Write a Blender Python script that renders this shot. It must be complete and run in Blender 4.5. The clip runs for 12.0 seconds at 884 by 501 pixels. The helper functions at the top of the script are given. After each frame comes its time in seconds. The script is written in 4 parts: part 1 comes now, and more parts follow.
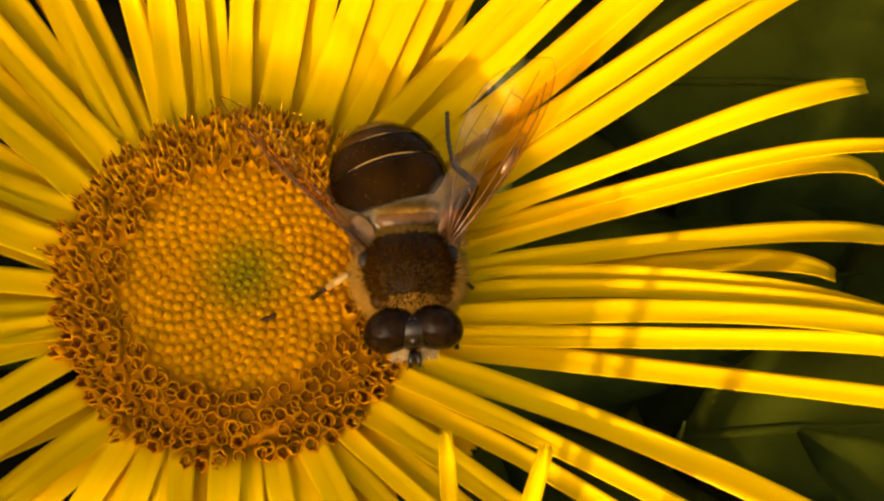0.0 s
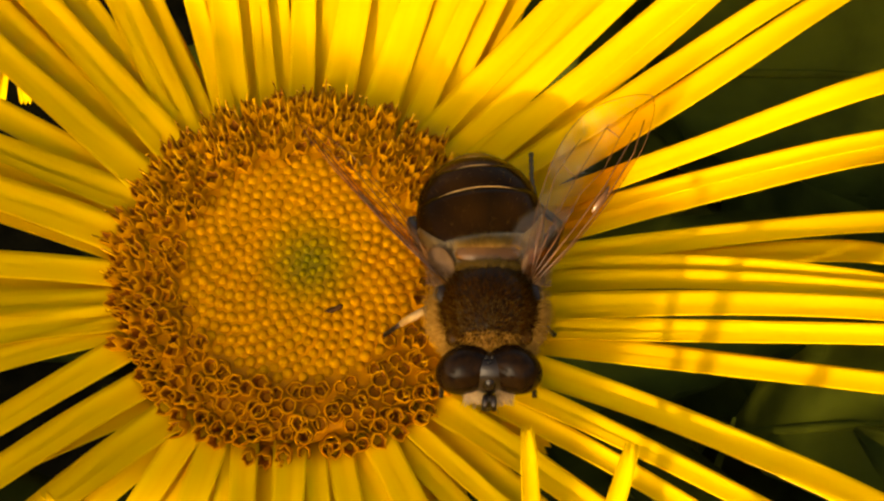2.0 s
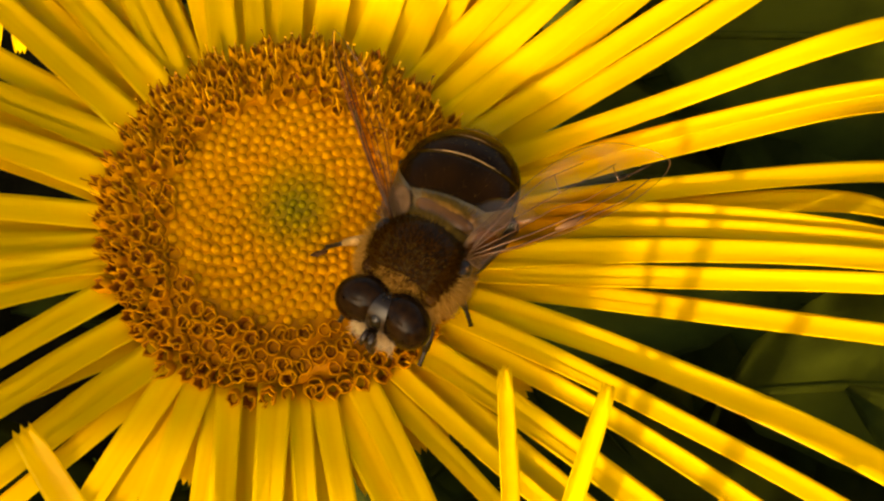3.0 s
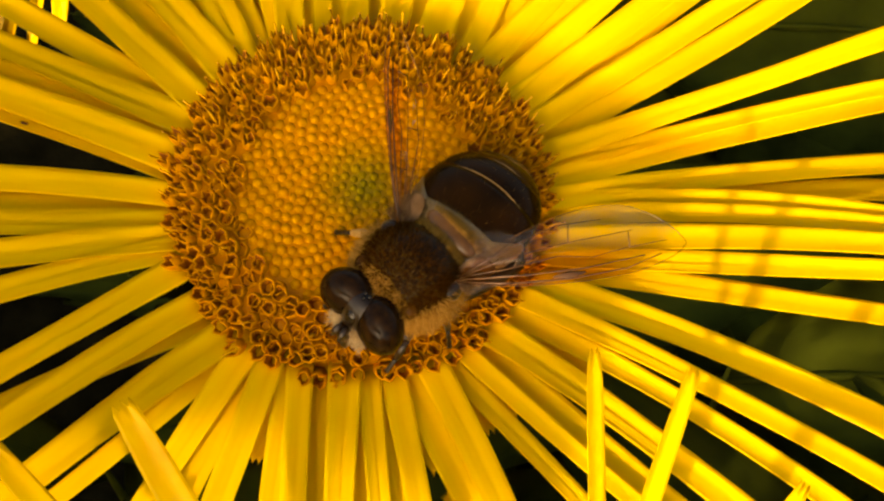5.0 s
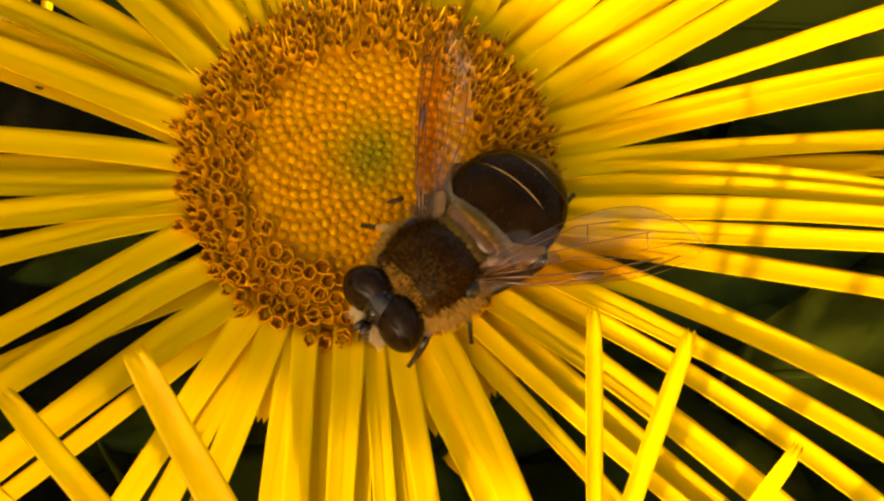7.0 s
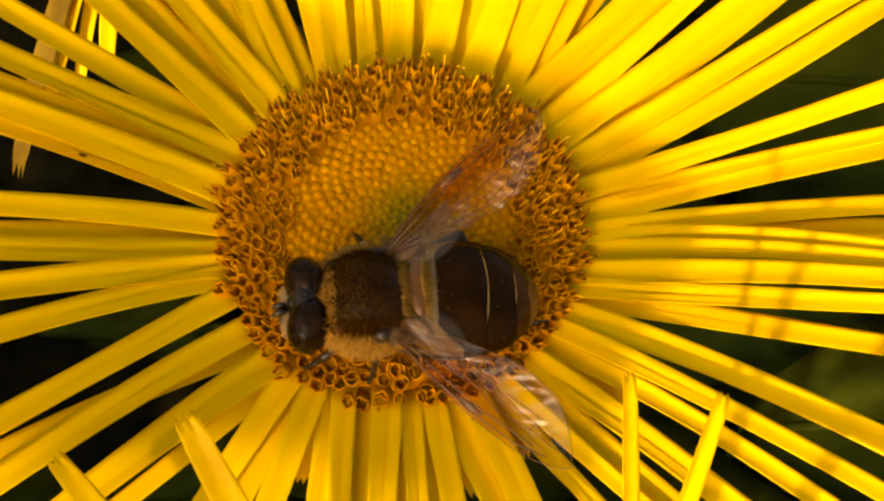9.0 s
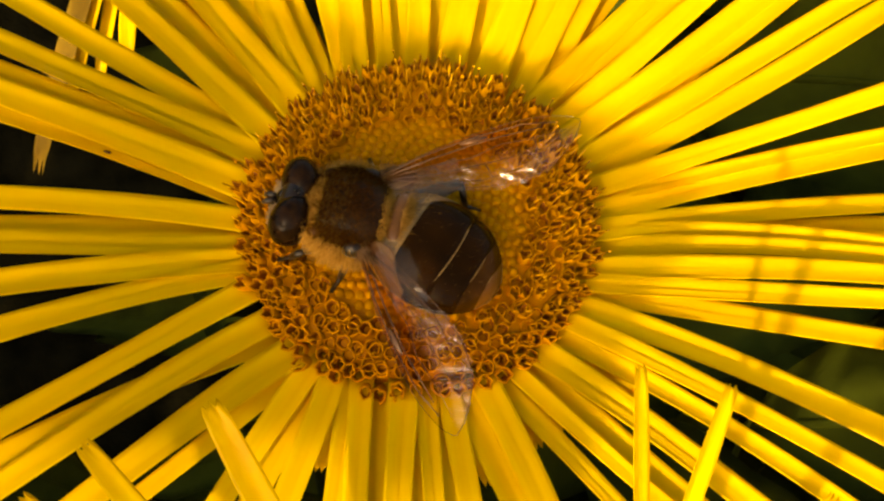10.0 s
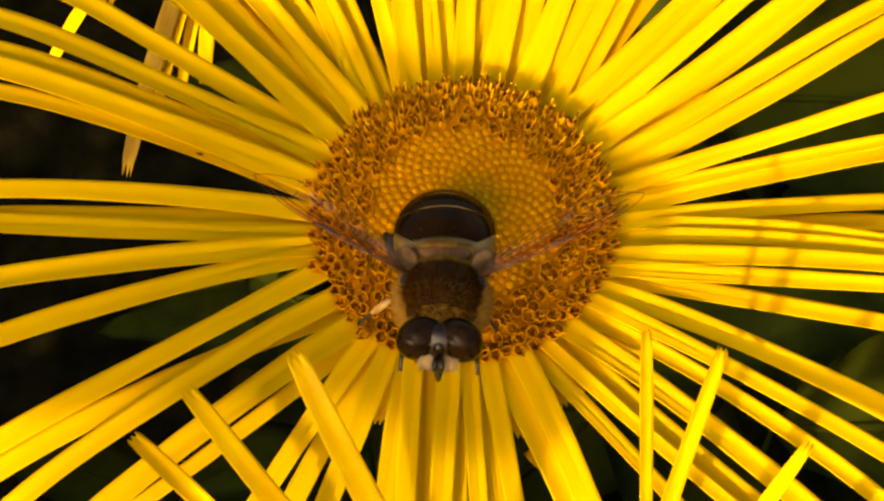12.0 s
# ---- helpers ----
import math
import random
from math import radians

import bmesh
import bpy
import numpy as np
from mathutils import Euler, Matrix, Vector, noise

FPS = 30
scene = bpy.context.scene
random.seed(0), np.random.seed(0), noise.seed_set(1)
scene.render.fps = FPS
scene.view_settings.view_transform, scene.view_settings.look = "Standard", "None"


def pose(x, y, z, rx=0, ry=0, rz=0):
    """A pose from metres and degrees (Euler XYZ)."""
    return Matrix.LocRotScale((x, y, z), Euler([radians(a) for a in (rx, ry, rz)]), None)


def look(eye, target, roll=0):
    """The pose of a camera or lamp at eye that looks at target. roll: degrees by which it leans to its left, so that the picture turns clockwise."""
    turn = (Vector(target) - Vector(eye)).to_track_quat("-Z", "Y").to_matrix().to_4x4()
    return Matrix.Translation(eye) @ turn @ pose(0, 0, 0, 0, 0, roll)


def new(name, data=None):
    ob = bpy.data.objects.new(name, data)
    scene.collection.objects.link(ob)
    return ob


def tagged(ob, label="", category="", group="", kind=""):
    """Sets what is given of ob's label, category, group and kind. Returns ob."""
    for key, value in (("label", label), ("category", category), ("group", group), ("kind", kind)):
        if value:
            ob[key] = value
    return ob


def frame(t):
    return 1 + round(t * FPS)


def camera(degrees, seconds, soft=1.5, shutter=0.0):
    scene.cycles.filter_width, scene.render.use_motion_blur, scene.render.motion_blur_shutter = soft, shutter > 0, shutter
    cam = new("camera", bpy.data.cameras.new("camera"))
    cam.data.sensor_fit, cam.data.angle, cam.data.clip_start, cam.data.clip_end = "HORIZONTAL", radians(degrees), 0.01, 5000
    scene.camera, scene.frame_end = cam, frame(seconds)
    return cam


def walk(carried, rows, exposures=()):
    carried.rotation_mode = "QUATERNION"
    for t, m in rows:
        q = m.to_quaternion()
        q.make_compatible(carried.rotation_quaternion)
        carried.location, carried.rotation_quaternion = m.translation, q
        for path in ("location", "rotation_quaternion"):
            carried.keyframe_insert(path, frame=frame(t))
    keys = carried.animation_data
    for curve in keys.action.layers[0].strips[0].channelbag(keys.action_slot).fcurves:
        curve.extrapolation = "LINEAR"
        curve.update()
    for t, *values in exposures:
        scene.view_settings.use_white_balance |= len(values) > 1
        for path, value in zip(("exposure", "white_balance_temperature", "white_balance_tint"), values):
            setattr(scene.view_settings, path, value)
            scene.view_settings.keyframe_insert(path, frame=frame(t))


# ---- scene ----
MM = 0.001  # the plan below is in millimetres

cam = camera(30.7, 12.0, soft=2.4, shutter=0.0)
PATH = [
    (0, (6.09, -35.18, 75.87), (10.40, -0.91, 3.71), 2.06),
    (0.5, (6.28, -34.69, 76.35), (9.91, 0.25, 4.48), 1.32),
    (1, (4.59, -34.71, 74.13), (7.28, 0.31, 2.25), -0.28),
    (1.5, (4.94, -32.90, 73.92), (7.67, 1.72, 1.85), -0.20),
    (2, (4.34, -33.80, 72.60), (6.96, 0.38, 0.32), -0.23),
    (2.5, (3.88, -34.62, 71.80), (7.02, -2.28, -1.30), 1.33),
    (3, (5.20, -35.04, 72.98), (7.52, -2.47, -0.05), -0.02),
    (3.5, (3.54, -35.68, 73.32), (7.39, -2.95, 0.43), 2.60),
    (3.7, (1.67, -35.52, 73.53), (5.30, -2.73, 0.65), 2.38),
    (5.3, (0.41, -34.94, 72.94), (4.03, -3.25, -0.42), 3.15),
    (5.5, (0.46, -35.43, 72.66), (3.74, -2.20, -0.04), 1.99),
    (6, (0.94, -35.71, 70.83), (3.59, -4.30, -2.70), 1.67),
    (6.5, (3.99, -35.56, 71.53), (6.25, -4.97, -2.35), 1.35),
    (6.7, (1.15, -37.10, 72.69), (4.58, -5.74, -0.83), 3.64),
    (8.3, (-0.75, -37.55, 75.46), (2.36, -4.61, 2.62), 2.95),
    (8.5, (-0.60, -37.39, 75.76), (2.82, -3.96, 3.16), 3.05),
    (9, (-1.03, -37.25, 75.91), (1.94, -3.10, 3.62), 2.41),
    (9.5, (-1.46, -37.28, 76.48), (1.40, -2.27, 4.61), 2.36),
    (10, (-1.61, -38.30, 77.81), (1.06, -4.21, 5.48), 2.20),
    (10.5, (-4.52, -39.83, 81.91), (-4.89, -5.74, 9.54), -2.17),
    (11, (-2.83, -42.63, 84.98), (-1.95, -8.04, 12.86), -0.07),
    (11.5, (-3.83, -44.41, 89.03), (-4.34, -8.80, 17.39), -1.78),
    (12, (-2.15, -46.63, 90.70), (-1.51, -11.53, 18.81), -0.43),
]


def mm(v):
    return tuple(c * MM for c in v)


walk(cam, [(t, look(mm(eye), mm(target), roll)) for t, eye, target, roll in PATH], [(0, 1.45, 9600, 8), (3.5, 1.49, 9600, 8), (5.5, 1.59, 9600, 8), (6.7, 1.59, 9600, 8), (8.5, 1.50, 9600, 8), (10.5, 1.44, 9600, 8), (12, 1.46, 9600, 8)])

# ---- world, sun, exposure ----
SUN_ELEVATION, SUN_AZIMUTH = 29.0, -122.0  # degrees; the azimuth counts from +x towards +y
sun_way = Vector((math.cos(radians(SUN_AZIMUTH)) * math.cos(radians(SUN_ELEVATION)),
                  math.sin(radians(SUN_AZIMUTH)) * math.cos(radians(SUN_ELEVATION)),
                  math.sin(radians(SUN_ELEVATION))))
world = bpy.data.worlds.new("sky")
scene.world = world
world.use_nodes = True
wn = world.node_tree.nodes
sky = wn.new("ShaderNodeTexSky")
sky.sky_type, sky.sun_disc = "NISHITA", False
sky.air_density, sky.dust_density, sky.ozone_density = 0.7, 5.0, 0.3
sky.sun_elevation, sky.sun_rotation = radians(SUN_ELEVATION), radians(90 - SUN_AZIMUTH)
world.node_tree.links.new(sky.outputs[0], wn["Background"].inputs[0])
wn["Background"].inputs[1].default_value = 0.15
sun = new("sun", bpy.data.lights.new("sun", "SUN"))
sun.data.energy, sun.data.angle, sun.data.color = 2.75, radians(1.4), (1.0, 0.90, 0.74)
sun.matrix_world = look(sun_way * 3, (0, 0, 0))


# ---- materials ----
def material(name, build):
    m = bpy.data.materials.new(name)
    m.use_nodes = True
    nodes, links = m.node_tree.nodes, m.node_tree.links
    build(nodes, links, nodes["Principled BSDF"], nodes["Material Output"])
    return m


def ramp(nodes, links, value, stops):
    r = nodes.new("ShaderNodeValToRGB")
    while len(r.color_ramp.elements) < len(stops):
        r.color_ramp.elements.new(0.5)
    for e, (at, col) in zip(r.color_ramp.elements, stops):
        e.position, e.color = at, (*col, 1)
    links.new(value, r.inputs[0])
    return r.outputs[0]


def noise_node(nodes, links, scale, stretch=(1, 1, 1), detail=3.0, shift=None):
    tex, mp, n = nodes.new("ShaderNodeTexCoord"), nodes.new("ShaderNodeMapping"), nodes.new("ShaderNodeTexNoise")
    mp.inputs["Scale"].default_value = stretch
    links.new(tex.outputs["Object"], mp.inputs[0])
    if shift is not None:
        links.new(shift, mp.inputs["Location"])
    links.new(mp.outputs[0], n.inputs["Vector"])
    n.inputs["Scale"].default_value, n.inputs["Detail"].default_value = scale, detail
    return n.outputs["Fac"]


def mix_rgb(nodes, links, fac, a, b, blend="MIX"):
    m = nodes.new("ShaderNodeMixRGB")
    m.blend_type = blend
    for s, v in ((0, fac), (1, a), (2, b)):
        if isinstance(v, (int, float)):
            m.inputs[s].default_value = v
        elif isinstance(v, tuple):
            m.inputs[s].default_value = (*v, 1)
        else:
            links.new(v, m.inputs[s])
    return m.outputs[0]


def bump(nodes, links, height, strength, distance):
    b = nodes.new("ShaderNodeBump")
    b.inputs["Strength"].default_value, b.inputs["Distance"].default_value = strength, distance
    links.new(height, b.inputs["Height"])
    return b.outputs[0]


def petal_look(nodes, links, bsdf, out):
    info = nodes.new("ShaderNodeObjectInfo")
    veins = noise_node(nodes, links, 900, (0.03, 1, 1), 2)
    blotch = noise_node(nodes, links, 130, (0.6, 1, 1), 3)
    col = ramp(nodes, links, veins, [(0.3, (0.805, 0.463, 0.002)), (0.55, (0.865, 0.547, 0.002)), (0.75, (0.905, 0.62, 0.004))])
    col = mix_rgb(nodes, links, ramp(nodes, links, blotch, [(0.45, (0, 0, 0)), (0.75, (0.5, 0.5, 0.5))]), col, (0.805, 0.463, 0.002))
    shade = nodes.new("ShaderNodeHueSaturation")
    links.new(col, shade.inputs["Color"])
    vary = nodes.new("ShaderNodeMapRange")
    vary.inputs[3].default_value, vary.inputs[4].default_value = 0.88, 1.04
    links.new(info.outputs["Random"], vary.inputs[0])
    links.new(vary.outputs[0], shade.inputs["Value"])
    nrm = bump(nodes, links, veins, 0.6, 0.00015)
    links.new(shade.outputs[0], bsdf.inputs["Base Color"])
    links.new(nrm, bsdf.inputs["Normal"])
    bsdf.inputs["Roughness"].default_value = 0.5
    bsdf.inputs["Specular IOR Level"].default_value = 0.25
    tr = nodes.new("ShaderNodeBsdfTranslucent")
    links.new(shade.outputs[0], tr.inputs[0])
    mx = nodes.new("ShaderNodeMixShader")
    mx.inputs[0].default_value = 0.42
    links.new(bsdf.outputs[0], mx.inputs[1])
    links.new(tr.outputs[0], mx.inputs[2])
    links.new(mx.outputs[0], out.inputs[0])


def glow_through(inner, share):
    """The same look with part of the light let through, as thin plant tissue does."""
    def build(nodes, links, bsdf, out):
        inner(nodes, links, bsdf, out)
        tr, mx = nodes.new("ShaderNodeBsdfTranslucent"), nodes.new("ShaderNodeMixShader")
        links.new(bsdf.inputs["Base Color"].links[0].from_socket, tr.inputs[0])
        mx.inputs[0].default_value = share
        links.new(bsdf.outputs[0], mx.inputs[1])
        links.new(tr.outputs[0], mx.inputs[2])
        links.new(mx.outputs[0], out.inputs[0])
    return build


def simple_look(dark, light, scale, rough, stretch=(1, 1, 1), spec=0.4, relief=0.0, random_value=0.0):
    def build(nodes, links, bsdf, out):
        n = noise_node(nodes, links, scale, stretch, 4)
        col = ramp(nodes, links, n, [(0.32, dark), (0.68, light)])
        if random_value:
            info, vary, hsv = nodes.new("ShaderNodeObjectInfo"), nodes.new("ShaderNodeMapRange"), nodes.new("ShaderNodeHueSaturation")
            vary.inputs[3].default_value, vary.inputs[4].default_value = 1 - random_value, 1 + random_value * 0.5
            links.new(info.outputs["Random"], vary.inputs[0])
            links.new(vary.outputs[0], hsv.inputs["Value"])
            links.new(col, hsv.inputs["Color"])
            col = hsv.outputs[0]
        links.new(col, bsdf.inputs["Base Color"])
        bsdf.inputs["Roughness"].default_value = rough
        bsdf.inputs["Specular IOR Level"].default_value = spec
        if relief:
            links.new(bump(nodes, links, n, 0.5, relief), bsdf.inputs["Normal"])
    return build


def bud_look(nodes, links, bsdf, out):
    # unopened florets: yellow-orange, green round the middle of the head
    geo, info, ln = nodes.new("ShaderNodeNewGeometry"), nodes.new("ShaderNodeObjectInfo"), nodes.new("ShaderNodeVectorMath")
    ln.operation = "LENGTH"
    off = nodes.new("ShaderNodeVectorMath")
    off.operation = "SUBTRACT"
    off.inputs[1].default_value = (0.4 * MM, 0.2 * MM, 0)
    links.new(geo.outputs["Position"], off.inputs[0])
    links.new(off.outputs[0], ln.inputs[0])
    mixed = nodes.new("ShaderNodeMath")
    mixed.operation = "ADD"
    links.new(geo.outputs["Random Per Island"], mixed.inputs[0])
    links.new(info.outputs["Random"], mixed.inputs[1])
    either = nodes.new("ShaderNodeMath")
    either.operation = "FRACT"
    links.new(mixed.outputs[0], either.inputs[0])
    near = nodes.new("ShaderNodeMapRange")
    near.inputs[1].default_value, near.inputs[2].default_value = 0.1 * MM, 3.0 * MM
    links.new(ln.outputs["Value"], near.inputs[0])
    warm = ramp(nodes, links, either.outputs[0], [(0.0, (0.45, 0.172, 0.001)), (1.0, (0.54, 0.224, 0.002))])
    col = mix_rgb(nodes, links, near.outputs[0], (0.13, 0.13, 0.003), warm)
    fine = noise_node(nodes, links, 2500)
    col = mix_rgb(nodes, links, 0.35, col, ramp(nodes, links, fine, [(0.3, (0.55, 0.55, 0.55)), (0.7, (1, 1, 1))]), "MULTIPLY")
    links.new(col, bsdf.inputs["Base Color"])
    bsdf.inputs["Roughness"].default_value = 0.5
    bsdf.inputs["Specular IOR Level"].default_value = 0.08


def core_look(nodes, links, bsdf, out):
    bud_look(nodes, links, bsdf, out)
    col = bsdf.inputs["Base Color"].links[0].from_socket
    links.new(mix_rgb(nodes, links, 0.8, col, (0.95, 0.86, 0.8), "MULTIPLY"), bsdf.inputs["Base Color"])
    bsdf.inputs["Specular IOR Level"].default_value = 0.1


def bud_tip_look(nodes, links, bsdf, out):
    bud_look(nodes, links, bsdf, out)
    col = bsdf.inputs["Base Color"].links[0].from_socket
    links.new(mix_rgb(nodes, links, 1.0, col, (1.2, 1.3, 1.1), "MULTIPLY"), bsdf.inputs["Base Color"])


def wing_look(nodes, links, bsdf, out):
    # thin clear crinkled membrane: brown-amber along the front edge near the root, clear behind and near the tip
    tex, sep = nodes.new("ShaderNodeTexCoord"), nodes.new("ShaderNodeSeparateXYZ")
    links.new(tex.outputs["Object"], sep.inputs[0])
    clear = nodes.new("ShaderNodeBsdfTransparent")
    along = nodes.new("ShaderNodeMapRange")
    along.inputs[2].default_value = 9.6 * MM
    links.new(sep.outputs[0], along.inputs[0])
    front = ramp(nodes, links, along.outputs[0], [(0.0, (0.74, 0.50, 0.24)), (0.45, (0.66, 0.42, 0.17)), (0.65, (0.68, 0.45, 0.20)), (0.82, (0.88, 0.76, 0.55)), (1.0, (0.96, 0.92, 0.84))])
    rear = ramp(nodes, links, along.outputs[0], [(0.0, (0.95, 0.87, 0.72)), (0.4, (0.96, 0.90, 0.78)), (0.8, (0.985, 0.97, 0.93))])
    back, across = nodes.new("ShaderNodeMath"), nodes.new("ShaderNodeMapRange")
    back.operation = "ABSOLUTE"
    links.new(sep.outputs[1], back.inputs[0])
    across.inputs[1].default_value, across.inputs[2].default_value = 0.4 * MM, 1.4 * MM
    links.new(back.outputs[0], across.inputs[0])
    links.new(mix_rgb(nodes, links, across.outputs[0], front, rear), clear.inputs[0])
    shine = nodes.new("ShaderNodeBsdfGlossy")
    shine.inputs["Roughness"].default_value = 0.14
    shine.inputs["Color"].default_value = (1.0, 0.92, 0.82, 1)
    silver = nodes.new("ShaderNodeMapRange")
    silver.inputs[1].default_value, silver.inputs[2].default_value = 0.5 * MM, 1.6 * MM
    silver.inputs[3].default_value, silver.inputs[4].default_value = 0.004, 0.075
    links.new(back.outputs[0], silver.inputs[0])
    mx = nodes.new("ShaderNodeMixShader")
    sheen = ramp(nodes, links, noise_node(nodes, links, 700, (1, 1, 1), 2), [(0.42, (0.15, 0.15, 0.15)), (0.6, (1, 1, 1))])
    links.new(mix_rgb(nodes, links, 1.0, silver.outputs[0], sheen, "MULTIPLY"), mx.inputs[0])
    links.new(clear.outputs[0], mx.inputs[1])
    links.new(shine.outputs[0], mx.inputs[2])
    links.new(mx.outputs[0], out.inputs[0])


def lobe_look(nodes, links, bsdf, out):
    # clear, faintly milky membrane at the wing root
    clear, milk, shine = nodes.new("ShaderNodeBsdfTransparent"), nodes.new("ShaderNodeBsdfTranslucent"), nodes.new("ShaderNodeBsdfGlossy")
    white = nodes.new("ShaderNodeBsdfDiffuse")
    clear.inputs[0].default_value = (0.95, 0.9, 0.82, 1)
    milk.inputs[0].default_value = (0.55, 0.42, 0.28, 1)
    white.inputs[0].default_value = (0.45, 0.35, 0.25, 1)
    shine.inputs["Roughness"].default_value = 0.16
    n = noise_node(nodes, links, 900, (1, 1, 1), 3)
    both, a, b = nodes.new("ShaderNodeMixShader"), nodes.new("ShaderNodeMixShader"), nodes.new("ShaderNodeMixShader")
    links.new(milk.outputs[0], both.inputs[1])
    links.new(white.outputs[0], both.inputs[2])
    links.new(ramp(nodes, links, n, [(0.3, (0.02, 0.02, 0.02)), (0.7, (0.08, 0.08, 0.08))]), a.inputs[0])
    links.new(clear.outputs[0], a.inputs[1])
    links.new(both.outputs[0], a.inputs[2])
    b.inputs[0].default_value = 0.03
    links.new(a.outputs[0], b.inputs[1])
    links.new(shine.outputs[0], b.inputs[2])
    links.new(b.outputs[0], out.inputs[0])


def thorax_look(nodes, links, bsdf, out):
    # dark shell with faint grey-olive stripes along it and a dusted band across the front half
    tex, sep, wave = nodes.new("ShaderNodeTexCoord"), nodes.new("ShaderNodeSeparateXYZ"), nodes.new("ShaderNodeMath")
    links.new(tex.outputs["Object"], sep.inputs[0])
    wave.operation = "MULTIPLY"
    wave.inputs[1].default_value = 5200
    links.new(sep.outputs[1], wave.inputs[0])
    cosine, band = nodes.new("ShaderNodeMath"), nodes.new("ShaderNodeMapRange")
    cosine.operation = "COSINE"
    links.new(wave.outputs[0], cosine.inputs[0])
    links.new(sep.outputs[0], band.inputs[0])
    band.inputs[1].default_value, band.inputs[2].default_value = -0.2 * MM, 1.0 * MM
    stripes = ramp(nodes, links, cosine.outputs[0], [(0.2, (0.0, 0.0, 0.0)), (0.9, (1, 1, 1))])
    n = noise_node(nodes, links, 900, (1, 1, 1), 4)
    dark = ramp(nodes, links, n, [(0.3, (0.009, 0.0035, 0.0004)), (0.7, (0.022, 0.009, 0.001))])
    grey = ramp(nodes, links, n, [(0.3, (0.020, 0.011, 0.003)), (0.7, (0.06, 0.034, 0.010))])
    fac = mix_rgb(nodes, links, 1.0, stripes, band.outputs[0], "MULTIPLY")
    links.new(mix_rgb(nodes, links, fac, dark, grey), bsdf.inputs["Base Color"])
    links.new(bump(nodes, links, n, 0.4, 0.00004), bsdf.inputs["Normal"])
    bsdf.inputs["Roughness"].default_value = 0.3
    bsdf.inputs["Specular IOR Level"].default_value = 0.08


def hair_look(dark, light):
    def build(nodes, links, bsdf, out):
        geo = nodes.new("ShaderNodeNewGeometry")
        links.new(ramp(nodes, links, geo.outputs["Random Per Island"], [(0.0, dark), (1.0, light)]), bsdf.inputs["Base Color"])
        bsdf.inputs["Roughness"].default_value = 0.8
        bsdf.inputs["Specular IOR Level"].default_value = 0.0
    return build


def shade_caster_look(nodes, links, bsdf, out):
    # thin sheet of the added shade caster, which lets part of the sun through
    simple_look((0.20, 0.26, 0.02), (0.34, 0.38, 0.04), 60, 0.6)(nodes, links, bsdf, out)
    tr, mx = nodes.new("ShaderNodeBsdfTranslucent"), nodes.new("ShaderNodeMixShader")
    tr.inputs[0].default_value = (0.42, 0.42, 0.20, 1)
    mx.inputs[0].default_value = 0.3
    links.new(bsdf.outputs[0], mx.inputs[1])
    links.new(tr.outputs[0], mx.inputs[2])
    # the clear share sets how deep the cast shade is
    see_through, shade_depth = nodes.new("ShaderNodeBsdfTransparent"), nodes.new("ShaderNodeMixShader")
    shade_depth.inputs[0].default_value = 0.22
    links.new(mx.outputs[0], shade_depth.inputs[1])
    links.new(see_through.outputs[0], shade_depth.inputs[2])
    links.new(shade_depth.outputs[0], out.inputs[0])


M_SHADE_CASTER = material("shade_caster_sheet", shade_caster_look)
M_PETAL = material("yellow_petal", petal_look)
# yellow petal darkened in colour, standing in for shade on one back petal
M_SHADED_PETAL = material("shaded_petal", glow_through(simple_look((0.12, 0.065, 0.006), (0.22, 0.13, 0.012), 600, 0.7, (0.2, 1, 1), 0.1), 0.3))
M_BUD = material("unopened_floret", glow_through(bud_look, 0.35))
M_BUD_TIP = material("unopened_floret_tip", glow_through(bud_tip_look, 0.35))
M_FLORET = material("open_floret", glow_through(simple_look((0.58, 0.225, 0.002), (0.72, 0.33, 0.004), 1800, 0.5, spec=0.12, random_value=0.15), 0.5))
# inner cup faces in darker brown: the hollow's shade put into the colour
M_THROAT = material("shaded_floret_throat", simple_look((0.17, 0.045, 0.002), (0.28, 0.08, 0.003), 1500, 0.7, spec=0.1))
M_THROAT_DRY = material("dry_brown", simple_look((0.03, 0.010, 0.002), (0.08, 0.03, 0.005), 2000, 0.7, spec=0.1))
M_STYLE = material("style_tip", simple_look((0.60, 0.25, 0.004), (0.74, 0.36, 0.007), 1500, 0.6, spec=0.2))
M_CORE = material("receptacle", core_look)
M_GREEN = material("green_leaf", simple_look((0.028, 0.033, 0.003), (0.066, 0.076, 0.007), 70, 0.8, (1, 1, 1), 0.03, 0.0004, 0.4))
M_STEM = material("green_stem", simple_look((0.018, 0.024, 0.003), (0.032, 0.038, 0.004), 300, 0.85, (1, 1, 0.2), spec=0.05))
# soil colour taken near black, so it carries the shade under the foliage
M_SOIL = material("shade_darkened_soil", simple_look((0.003, 0.0026, 0.001), (0.013, 0.010, 0.0036), 40, 1.0, spec=0.0, relief=0.01))
M_THORAX = material("thorax_shell", thorax_look)
M_ABDOMEN = material("abdomen_shell", simple_look((0.006, 0.0026, 0.0003), (0.016, 0.006, 0.0006), 500, 0.14, spec=0.035))
M_BROWN = material("brown_shell", simple_look((0.020, 0.0075, 0.0006), (0.06, 0.022, 0.002), 500, 0.18, spec=0.05))
M_AMBER = material("amber_shell", simple_look((0.07, 0.025, 0.003), (0.15, 0.055, 0.008), 500, 0.3, spec=0.2))
M_SCUTELLUM = material("tan_shell", simple_look((0.05, 0.019, 0.003), (0.12, 0.048, 0.009), 700, 0.18, spec=0.3))
M_PATCH = material("tan_patch", simple_look((0.10, 0.055, 0.014), (0.24, 0.15, 0.05), 700, 0.35, spec=0.25))
